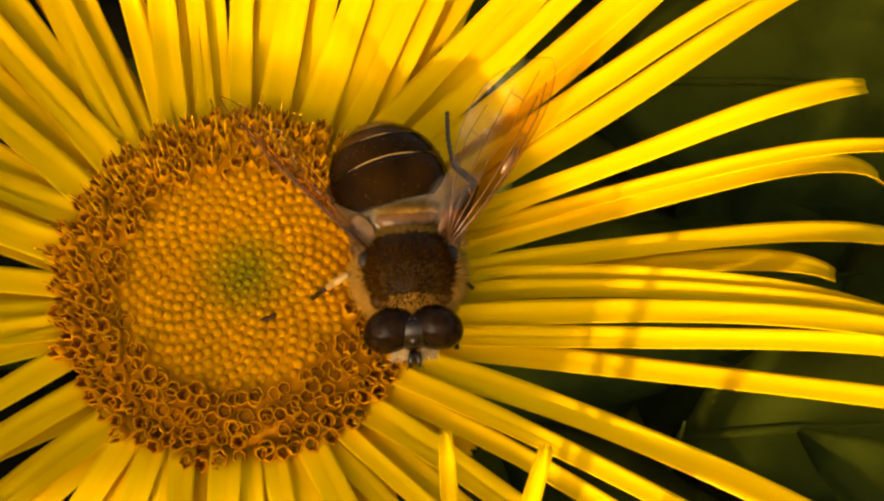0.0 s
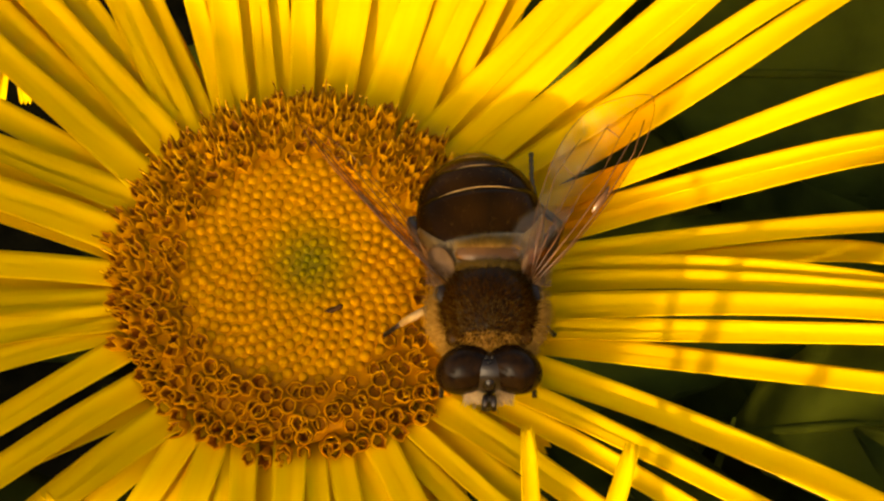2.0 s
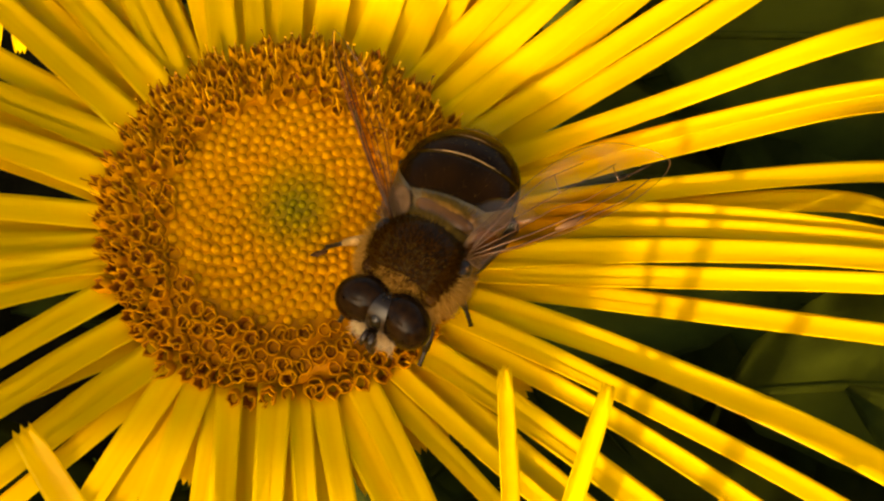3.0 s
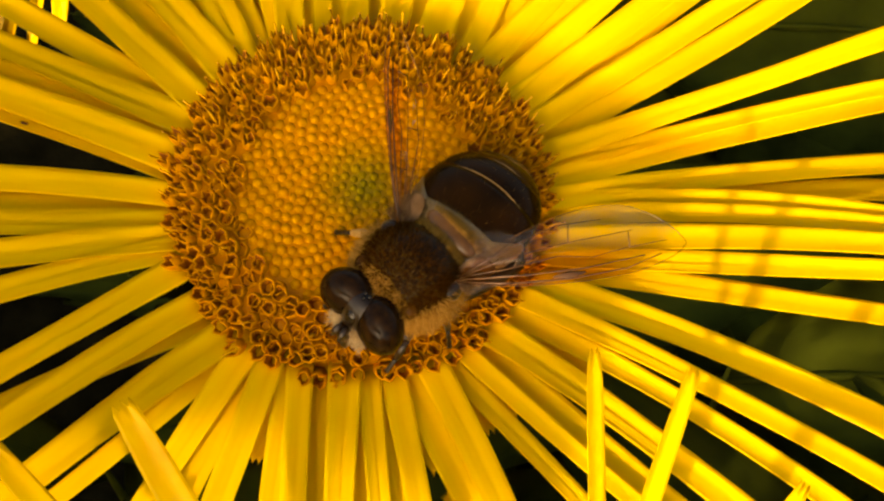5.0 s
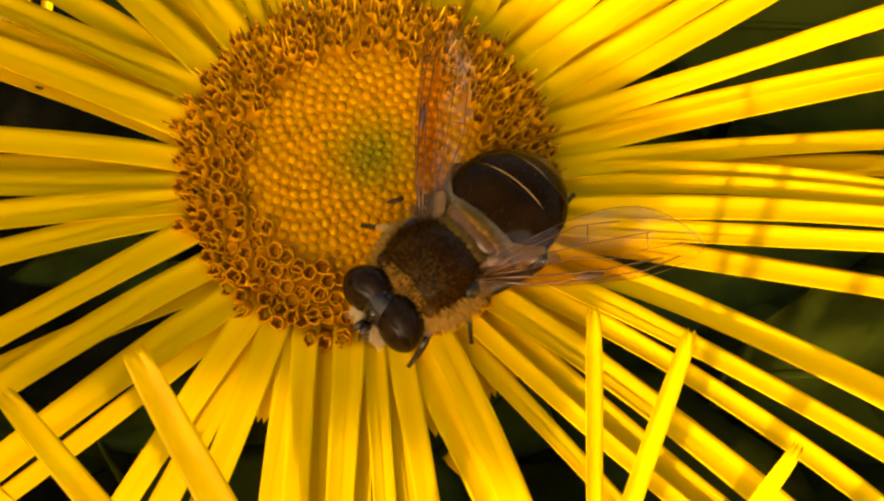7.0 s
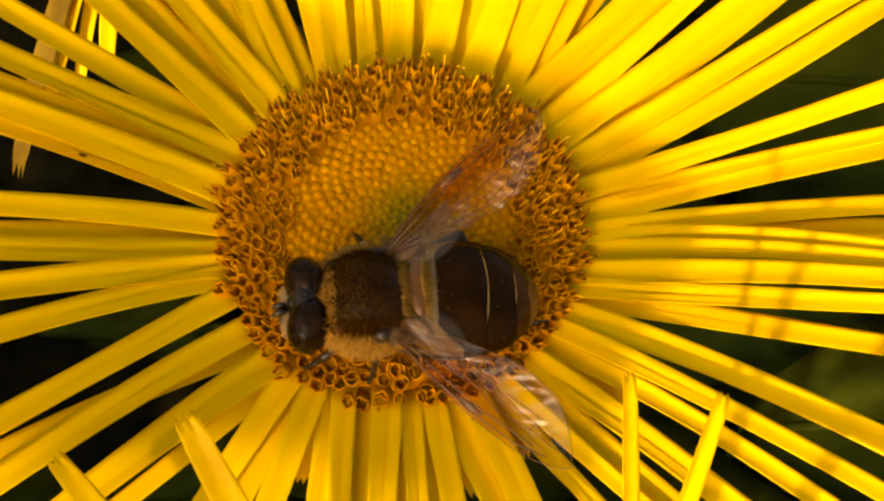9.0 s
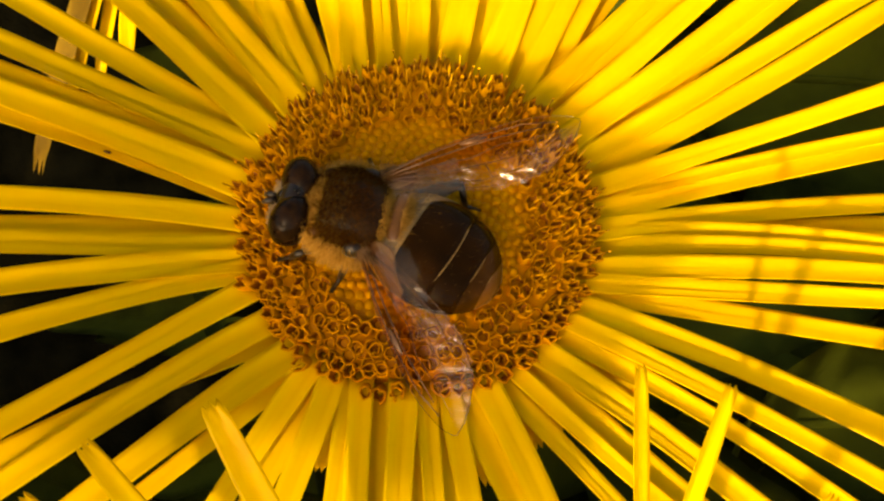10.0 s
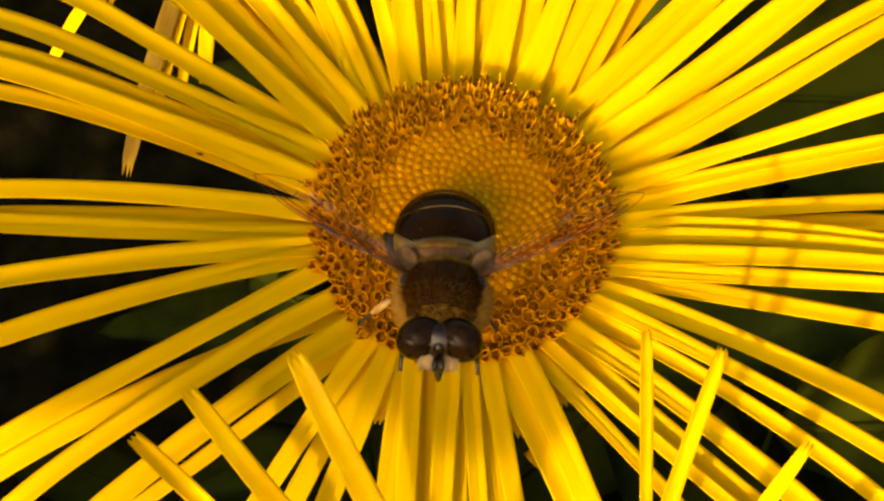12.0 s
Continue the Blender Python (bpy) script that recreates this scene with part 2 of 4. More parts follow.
M_DUSTED = material("grey_dusted_shell", simple_look((0.07, 0.042, 0.014), (0.20, 0.135, 0.06), 900, 0.25, spec=0.35))
M_BAND = material("pale_band", simple_look((0.10, 0.05, 0.012), (0.24, 0.13, 0.035), 900, 0.5))
M_EYE = material("compound_eye", simple_look((0.004, 0.002, 0.001), (0.016, 0.007, 0.002), 3000, 0.12, spec=0.055))
M_FACE = material("pale_face", simple_look((0.20, 0.12, 0.045), (0.38, 0.27, 0.13), 1500, 0.7))
M_BLACK = material("black_cuticle", simple_look((0.006, 0.003, 0.001), (0.018, 0.009, 0.003), 1200, 0.3, spec=0.3))
M_FRONS = material("shiny_black", simple_look((0.004, 0.003, 0.002), (0.010, 0.006, 0.003), 1200, 0.07, spec=0.2))
M_SHIN = material("pale_cuticle", simple_look((0.26, 0.13, 0.03), (0.50, 0.30, 0.10), 1200, 0.4))
M_HAIR_DARK = material("dark_hair", hair_look((0.014, 0.0048, 0.0005), (0.075, 0.028, 0.003)))
M_HAIR_PALE = material("tan_hair", hair_look((0.18, 0.078, 0.009), (0.42, 0.22, 0.045)))
M_HAIR_GREY = material("grey_tan_hair", hair_look((0.17, 0.09, 0.016), (0.40, 0.24, 0.065)))
M_HAIR_BROWN = material("brown_hair", hair_look((0.04, 0.02, 0.004), (0.14, 0.078, 0.019)))
M_ALULA = material("clear_lobe", lobe_look)
M_VEIN = material("wing_vein", simple_look((0.05, 0.018, 0.004), (0.12, 0.05, 0.014), 800, 0.25, spec=0.35))
M_WING = material("wing_membrane", wing_look)
M_SQUAMA = material("pale_lobe", glow_through(simple_look((0.13, 0.06, 0.016), (0.27, 0.14, 0.05), 800, 0.25, spec=0.3), 0.3))


# ---- helpers ----
def part(name, bm, mats, parent=None, label="", smooth=True):
    """Links a bmesh, given in millimetres, as one mesh object under a thing or a part."""
    bmesh.ops.scale(bm, vec=(MM, MM, MM), verts=bm.verts)
    me = bpy.data.meshes.new(name)
    bm.to_mesh(me)
    bm.free()
    for m in mats if isinstance(mats, (list, tuple)) else [mats]:
        me.materials.append(m)
    if smooth:
        me.polygons.foreach_set("use_smooth", [True] * len(me.polygons))
    ob = new(name, me)
    if parent is not None:
        ob.parent = parent
    return tagged(ob, label)


def shared(name, me, parent, m):
    """One more object on the same mesh."""
    ob = new(name, me)
    ob.parent = parent
    ob.matrix_basis = m
    return ob


def at(x, y, z, rx=0, ry=0, rz=0):
    return pose(x * MM, y * MM, z * MM, rx, ry, rz)


def tube(bm, points, radii, n=8, caps=True, mat=0, flat=1.0):
    """A tapered tube along points."""
    pts = [Vector(p) for p in points]
    rings = []
    for i, p in enumerate(pts):
        way = (pts[min(i + 1, len(pts) - 1)] - pts[max(i - 1, 0)]).normalized()
        side = way.cross(Vector((0, 0, 1)) if abs(way.z) < 0.9 else Vector((1, 0, 0))).normalized()
        up = side.cross(way)
        rings.append([bm.verts.new(p + radii[i] * (math.cos(a) * side + flat * math.sin(a) * up))
                      for a in (2 * math.pi * k / n for k in range(n))])
    for a, b in zip(rings, rings[1:]):
        for k in range(n):
            f = bm.faces.new((a[k], a[(k + 1) % n], b[(k + 1) % n], b[k]))
            f.material_index = mat
    if caps:
        bm.faces.new(rings[0][::-1]).material_index = mat
        bm.faces.new(rings[-1]).material_index = mat
    return rings


def lathe_x(bm, stations, n=28, mat=0):
    """A closed body along x: stations of (x, half width, half height, centre z)."""
    rings = []
    for x, w, h, cz in stations:
        rings.append([bm.verts.new((x, w * math.cos(2 * math.pi * k / n), cz + h * math.sin(2 * math.pi * k / n))) for k in range(n)])
    for i, (a, b) in enumerate(zip(rings, rings[1:])):
        for k in range(n):
            f = bm.faces.new((a[k], a[(k + 1) % n], b[(k + 1) % n], b[k]))
            f.material_index = mat(i) if callable(mat) else mat
    bm.faces.new(rings[0][::-1])
    bm.faces.new(rings[-1])
    bmesh.ops.recalc_face_normals(bm, faces=bm.faces)


def ball(bm, centre, size, u=20, v=14, turn=None):
    m = Matrix.Translation(centre) @ (turn or Matrix()) @ Matrix.Diagonal((*size, 1))
    bmesh.ops.create_uvsphere(bm, u_segments=u, v_segments=v, radius=1, matrix=m)


def hair(bm, rng, count, spot, length, lean, thick=0.035):
    """Tapered strands: spot() gives a root and a normal."""
    for _ in range(count):
        p, nrm = spot()
        way = (nrm + Vector(lean) + 0.35 * Vector((rng.gauss(0, 1), rng.gauss(0, 1), rng.gauss(0, 1)))).normalized()
        side = way.cross(Vector((rng.gauss(0, 1), rng.gauss(0, 1), rng.gauss(0, 1)))).normalized() * thick
        up = way.cross(side)
        l = length * rng.uniform(0.6, 1.2)
        base = [bm.verts.new(p + side), bm.verts.new(p - 0.5 * side + 0.87 * up), bm.verts.new(p - 0.5 * side - 0.87 * up)]
        tip = bm.verts.new(p + way * l + Vector((0, 0, -0.1 * l)))
        for k in range(3):
            bm.faces.new((base[k], base[(k + 1) % 3], tip))


# ---- petals ----
def petal(bm, length, width, rise, fall, bow, twist, rng, segments=22, roll=0.0, notch=0.13):
    """A strap-shaped ray petal from the origin along +x: two long folds, a notched blunt tip, real thickness."""
    across = (-1.0, -0.72, -0.36, 0.0, 0.36, 0.72, 1.0)
    fold = (0.03, -0.015, 0.045, -0.035, 0.045, -0.015, 0.03)
    cup, thick = rng.uniform(0.02, 0.17), 0.10
    ridge = rng.uniform(0.8, 1.7)
    phase, wave = rng.uniform(0, 6.28), rng.uniform(0.01, 0.05)
    x = z = 0.0
    step = length / segments
    top, low = [], []
    for i in range(segments + 1):
        s = i / segments
        th = radians(rise - 4 * s / 0.55 if s < 0.55 else rise - 4 + (fall - rise + 4) * ((s - 0.55) / 0.45) ** 1.6)
        if i:
            x, z = x + step * math.cos(th), z + step * math.sin(th)
        w = width / 2 * (1.12 - 0.12 * min(1.0, s / 0.3)) * (1.0 if s < 0.8 else 1 - 0.30 * ((s - 0.8) / 0.2) ** 2)
        w *= 1 + 0.05 * math.sin(9 * s + phase)
        y0 = bow * s * s + wave * math.sin(7 * s + phase) * s * 2
        turn = radians(roll + twist * s)
        a, b = [], []
        for v, f in zip(across, fold):
            f = f * width * ridge * min(1, 6 * s) * (1 + 2.2 * max(0.0, 1 - s / 0.45)) + cup * width * (v * v - 0.3)
            end = 0.0
            if i == segments:
                end = notch * width * math.cos(v * 9.5)
            yy, zz = v * w, f
            yy, zz = yy * math.cos(turn) - zz * math.sin(turn), yy * math.sin(turn) + zz * math.cos(turn)
            px, pz = x - math.sin(th) * zz + end * math.cos(th), z + math.cos(th) * zz + end * math.sin(th)
            a.append(bm.verts.new((px, y0 + yy, pz)))
            b.append(bm.verts.new((px + thick * math.sin(th), y0 + yy * 0.96, pz - thick * math.cos(th))))
        top.append(a)
        low.append(b)
    n = len(across)
    for i in range(segments):
        for k in range(n - 1):
            bm.faces.new((top[i][k], top[i + 1][k], top[i + 1][k + 1], top[i][k + 1]))
            bm.faces.new((low[i][k], low[i][k + 1], low[i + 1][k + 1], low[i + 1][k]))
        bm.faces.new((top[i][0], low[i][0], low[i + 1][0], top[i + 1][0]))
        bm.faces.new((top[i][-1], top[i + 1][-1], low[i + 1][-1], low[i][-1]))
    for k in range(n - 1):
        bm.faces.new((top[0][k], top[0][k + 1], low[0][k + 1], low[0][k]))
        bm.faces.new((top[-1][k], low[-1][k], low[-1][k + 1], top[-1][k + 1]))


# ray petals, side by side: where each starts round the rim, the way it leans off, its side bow, width, end slope, row, length, rise
PETALS_EAST = [
    (357.2, 8.0, -1.4, 1.23, -42, 0, 30.9, 2.8), (359.5, -2.1, 1.2, 1.11, -53, 2, 25.2, 4.6), (357.9, -0.2, -5.8, 1.09, -41, 1),
    (352.2, 5.6, -5.1, 1.01, -28, 1), (342.6, 13.4, -2.6, 1.29, -28, 0), (338.0, 11.1, 1.6, 1.07, -28, 0),
    (335.2, 13.6, 0.7, 1.20, -12, 0, 31.0, -1.1), (9.1, 2.4, -2.5, 0.89, -28, 1), (3.4, 8.9, -0.5, 1.35, -57, 0, 30.8, 3.1),
]
PETALS_SOUTH_EAST = [
    (329.5, 8.8, -4.0, 1.34, -27, 0, 31.0, 2.4), (324.1, 3.7, -1.4, 1.03, -29, 0), (317.4, 11.6, -5.5, 1.03, -30, 1),
    (309.2, 11.2, -3.2, 1.35, -28, 0), (305.3, 5.3, 2.5, 1.21, -28, 1), (299.2, 9.9, 3.2, 0.87, -28, 0),
    (292.8, 14.9, -0.3, 0.93, -28, 1),
]
PETALS_SOUTH = [
    (289.1, 4.6, -5.0, 1.24, -28, 0), (281.0, 11.3, -0.9, 1.31, -28, 1), (277.8, 0.6, -1.2, 0.97, -28, 0),
    (274.4, 1.5, -1.0, 0.91, -28, 1), (270.3, 2.1, -0.5, 0.91, -28, 0), (267.2, 1.0, 0.1, 0.71, -28, 1),
    (263.4, 1.4, 1.0, 1.16, -28, 0), (252.8, 14.9, 0.8, 1.04, -28, 1), (248.5, 16.9, 1.0, 1.04, -28, 0),
    (245.3, 15.1, 1.9, 0.91, -28, 0), (239.7, 10.9, -1.9, 1.11, -28, 0), (233.5, 12.0, -1.8, 1.12, -28, 1),
    (232.2, 4.9, 1.0, 1.05, -28, 0),
]
PETALS_WEST = [
    (226.5, -10.5, 3.0, 1.41, -28, 0), (230.6, -7.4, -2.3, 0.87, -28, 1), (211.8, -0.2, 3.2, 1.29, -33, 0),
    (218.4, -15.0, 2.8, 1.24, -32, 1), (197.9, 15.8, -1.4, 1.24, -28, 0), (192.1, 2.0, 2.5, 1.23, -27, 0),
    (189.3, -4.2, 2.1, 1.32, -28, 0), (183.8, -1.7, -2.6, 1.30, -28, 0), (174.7, 6.6, -0.3, 1.05, -27, 1),
    (174.5, -2.0, 3.3, 1.20, -28, 0),
]
PETALS_NORTH_WEST = [
    (166.6, -8.5, 2.2, 1.12, -30, 1), (162.6, -4.6, 0.6, 1.65, -28, 0), (155.6, 1.3, 0.9, 1.36, -23, 1),
    (149.0, 7.7, -0.8, 1.44, -24, 0), (144.6, 3.7, -0.3, 1.38, -27, 1), (143.5, -7.5, -1.4, 1.55, -28, 0),
    (135.2, -1.3, -1.5, 1.56, -28, 1),
]
PETALS_NORTH = [
    (129.4, 0.2, -1.3, 1.68, -28, 0), (127.4, -7.2, 0.9, 1.42, -28, 1), (125.6, -13.1, -0.6, 1.50, -28, 0),
    (119.8, -9.7, -0.4, 1.35, -28, 1), (112.3, -9.7, -0.4, 0.99, -28, 0), (110.4, -16.8, -0.3, 1.35, -28, 0),
    (105.5, -15.8, -0.3, 1.20, -28, 1), (98.6, -5.7, 0.1, 0.96, -28, 0), (94.0, -2.6, -0.4, 1.20, -28, 1),
    (88.5, -2.9, -0.1, 1.12, -28, 0), (84.6, -4.7, 0.1, 1.52, -28, 1), (77.6, -1.2, 0.1, 1.44, -28, 0),
    (71.2, 1.9, 0.0, 1.44, -28, 1), (64.0, 3.9, 0.0, 1.59, -28, 0), (57.5, 6.5, -0.5, 1.43, -28, 1),
]
PETALS_NORTH_EAST = [
    (51.5, 10.4, 0.5, 1.34, -28, 0), (48.5, 7.3, 4.8, 1.42, -28, 1), (48.1, -6.6, 1.4, 1.40, -28, 0),
    (42.9, -2.4, 1.4, 1.40, -28, 1), (37.4, 0.3, 1.5, 1.39, -28, 0), (31.1, 1.0, 2.1, 1.69, -28, 0),
    (28.7, -1.6, 5.3, 0.92, -28, 1), (22.0, 4.7, 1.4, 1.37, -29, 0), (17.4, 4.6, 3.6, 1.52, -27, 1, 31.0, 10.5),
    (13.3, -3.0, 1.9, 1.26, -34, 0, 28.3, 13.8),
]
RIM = 9.5


def head_height(r, y):
    """The top of the flower's receptacle, a low dome that leans a little."""
    return -1.5 + 0.9 * (1 - (r / RIM) ** 2) + 0.08 * y


def bud(bm, p, way, r, h):
    """An unopened floret: a small blunt six-sided knob."""
    side = way.cross(Vector((0.3, 1, 0.1))).normalized()
    up = way.cross(side)
    rings = []
    for rr, hh in ((0.9, 0.0), (1.0, 0.72), (0.88, 0.87), (0.55, 0.965)):
        rings.append([bm.verts.new(p + way * (h * hh) + r * rr * (math.cos(a) * side + math.sin(a) * up)) for a in (k * math.pi / 3 for k in range(6))])
    tip = bm.verts.new(p + way * h)
    for a, b in zip(rings, rings[1:]):
        for k in range(6):
            bm.faces.new((a[k], a[(k + 1) % 6], b[(k + 1) % 6], b[k])).material_index = 1 if b is not rings[1] else 0
    for k in range(6):
        bm.faces.new((rings[-1][k], rings[-1][(k + 1) % 6], tip)).material_index = 1


def floret_mesh(rng, styled):
    """An open disc floret: a flared thin-walled cup with five pointed lobes, a throat with its shade painted dark and,
    if styled, a forked style.
    """
    bm = bmesh.new()
    n, h = 10, 1.9
    rings = [[] for _ in range(7)]
    for k in range(n):
        a = 2 * math.pi * k / n + rng.uniform(-0.14, 0.14)
        c, s = math.cos(a), math.sin(a)
        lobe = k % 2 == 0
        j, up = rng.uniform(0.88, 1.1), h * (rng.uniform(0.98, 1.16) if lobe else rng.uniform(0.84, 0.93))
        for ring, (r, z) in zip(rings, ((0.34, 0), (0.50, h * 0.55), (0.565 * j, up - 0.12), (0.51 * j, up), (0.40 * j, up - 0.07), (0.31, h * 0.76), (0.2, h * 0.4))):
            ring.append(bm.verts.new((r * c, r * s, z)))
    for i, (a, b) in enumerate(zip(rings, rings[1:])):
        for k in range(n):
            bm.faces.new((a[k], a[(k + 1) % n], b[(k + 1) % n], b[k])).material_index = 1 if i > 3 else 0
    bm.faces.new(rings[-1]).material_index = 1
    if styled:
        l = rng.uniform(0.15, 0.6)
        lean = rng.uniform(0.1, 0.55)
        tube(bm, [(0.05, 0, h * 0.4), (0.05 + lean * 0.4, 0, h * 0.95), (0.1 + lean, 0, h + l)], [0.07, 0.075, 0.065], 5, mat=2)
        for d in (-1, 1):
            tube(bm, [(0.1 + lean, 0, h + l - 0.05), (0.15 + lean, 0.08 * d, h + l + 0.14)], [0.055, 0.03], 4, mat=2)
    bmesh.ops.scale(bm, vec=(MM, MM, MM), verts=bm.verts)
    me = bpy.data.meshes.new("floret")
    bm.to_mesh(me)
    bm.free()
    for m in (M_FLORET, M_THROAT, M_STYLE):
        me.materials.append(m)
    me.polygons.foreach_set("use_smooth", [True] * len(me.polygons))
    return me


def involucre(parent, rng):
    """The green cup of bracts under the head, and the stem."""
    bm = bmesh.new()
    rings = []
    for r, z in ((2.0, -9.0), (5.5, -7.5), (8.2, -4.6), (9.0, -2.4), (8.7, -1.7)):
        rings.append([bm.verts.new((r * math.cos(a), r * math.sin(a), z)) for a in (2 * math.pi * k / 40 for k in range(40))])
    for a, b in zip(rings, rings[1:]):
        for k in range(40):
            bm.faces.new((a[k], a[(k + 1) % 40], b[(k + 1) % 40], b[k]))
    bm.faces.new(rings[0][::-1])
    part("calyx_cup", bm, M_STEM, parent, "green cup of bracts")
    me = None
    for row, (r, z, count) in enumerate(((8.7, -5.4, 26), (7.4, -7.0, 20))):
        for k in range(count):
            if me is None:
                bm = bmesh.new()
                petal(bm, 4.0, 2.4, 46, 4, 0, 0, rng, 6)
                ob = part("bract", bm, M_STEM, parent)
                me = ob.data
            else:
                ob = new("bract", me)
                ob.parent = parent
            a = 360 * (k + 0.5 * row) / count
            ob.matrix_basis = at(r * math.cos(radians(a)), r * math.sin(radians(a)), z, 0, 0, a)


def flower_core(parent, rng, count_open=400):
    """Receptacle, unopened florets in spirals, and a ring of open florets."""
    bm = bmesh.new()
    rings = []
    for i in range(13):
        r = max(0.02, 9.0 * i / 12)
        rings.append([bm.verts.new((r * math.cos(a), r * math.sin(a), head_height(r, r * math.sin(a)) + (1.12 + 0.053 * r if r < 5.6 else 1.36 if r < 8.3 else 0.2))) for a in (2 * math.pi * k / 36 for k in range(36))])
    rings.append([bm.verts.new((8.4 * math.cos(2 * math.pi * k / 36), 8.4 * math.sin(2 * math.pi * k / 36), -3.0)) for k in range(36)])
    for a, b in zip(rings, rings[1:]):
        for k in range(36):
            bm.faces.new((a[k], b[k], b[(k + 1) % 36], a[(k + 1) % 36]))
    bm.faces.new(rings[0])
    core = part("disc", bm, M_CORE, parent, "orange disc of tight spiralled florets")
    golden = math.pi * (3 - math.sqrt(5))
    knobs, one = bmesh.new(), bmesh.new()
    bud(one, Vector((0, 0, 0)), Vector((0, 0, 1)), 1.0, 1.0)
    bmesh.ops.scale(one, vec=(MM, MM, MM), verts=one.verts)
    knob = bpy.data.meshes.new("bud")
    one.to_mesh(knob)
    one.free()
    knob.materials.append(M_BUD)
    knob.materials.append(M_BUD_TIP)
    knob.polygons.foreach_set("use_smooth", [True] * len(knob.polygons))
    inner = 392
    for i in range(inner):
        r = 5.75 * ((i + 0.4) / inner) ** 0.53
        a = i * golden
        p = Vector((r * math.cos(a), r * math.sin(a), 0))
        p.z = head_height(r, p.y) + 0.45
        way = Vector((p.x * 0.035, p.y * 0.035, 1)).normalized()
        size = 0.302 * (0.70 + 0.30 * min(1, r / 2.8)) * rng.uniform(0.93, 1.06)
        h = 0.80 + 0.36 * r / 5.9 + rng.uniform(-0.07, 0.07)
        if i < 300:
            turn = Vector((0, 0, 1)).rotation_difference(way).to_matrix().to_4x4()
            shared("bud", knob, core, at(*p) @ turn @ Matrix.Rotation(a, 4, "Z") @ Matrix.Diagonal((size, size, h, 1)))
        else:
            bud(knobs, p, way, size, h)
    tagged(part("bud_carpet", knobs, [M_BUD, M_BUD_TIP], core, "yellow-orange unopened florets", smooth=True), kind="stuff")
    plain = [floret_mesh(rng, False) for _ in range(8)]
    styled = [floret_mesh(rng, True) for _ in range(8)]
    rest = bmesh.new()
    for i in range(count_open):
        u = (i + 0.5) / count_open
        r = math.sqrt(5.75 ** 2 + u * (8.9 ** 2 - 5.75 ** 2))
        a = (i + 1000) * golden
        x, y = r * math.cos(a) + rng.uniform(-0.07, 0.07), r * math.sin(a) + rng.uniform(-0.07, 0.07)
        out = (r - 4.8) / 4.2
        lean = 6 + 24 * out + rng.uniform(-11, 11)
        wide = rng.uniform(0.68, 0.84)
        me = (styled if rng.random() < 0.06 + (0.85 if x + y > -3 else 0.15) * out ** 1.1 else plain)[rng.randrange(8)]
        m = at(x, y, head_height(r, y) - 0.05 + rng.uniform(-0.22, 0.2)) @ pose(0, 0, 0, 0, 0, math.degrees(a)) @ pose(0, 0, 0, 0, lean, 0) @ pose(0, 0, 0, 0, 0, rng.uniform(-28, 28)) @ pose(0, 0, 0, rng.uniform(-9, 9), 0, 0) @ Matrix.Diagonal((wide, wide * rng.uniform(0.85, 1.1), 1, 1))
        if i % 4:
            shared("floret", me, core, m)
        else:
            first = len(rest.verts)
            rest.from_mesh(me)
            rest.verts.ensure_lookup_table()
            bmesh.ops.transform(rest, matrix=Matrix.Diagonal((1 / MM, 1 / MM, 1 / MM, 1)) @ m, verts=rest.verts[first:])
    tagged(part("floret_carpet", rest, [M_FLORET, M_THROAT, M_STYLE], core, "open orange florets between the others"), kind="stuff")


def stem(parent, points, radius):
    bm = bmesh.new()
    tube(bm, points, [radius] * len(points), 12)
    part("stem", bm, M_STEM, parent)


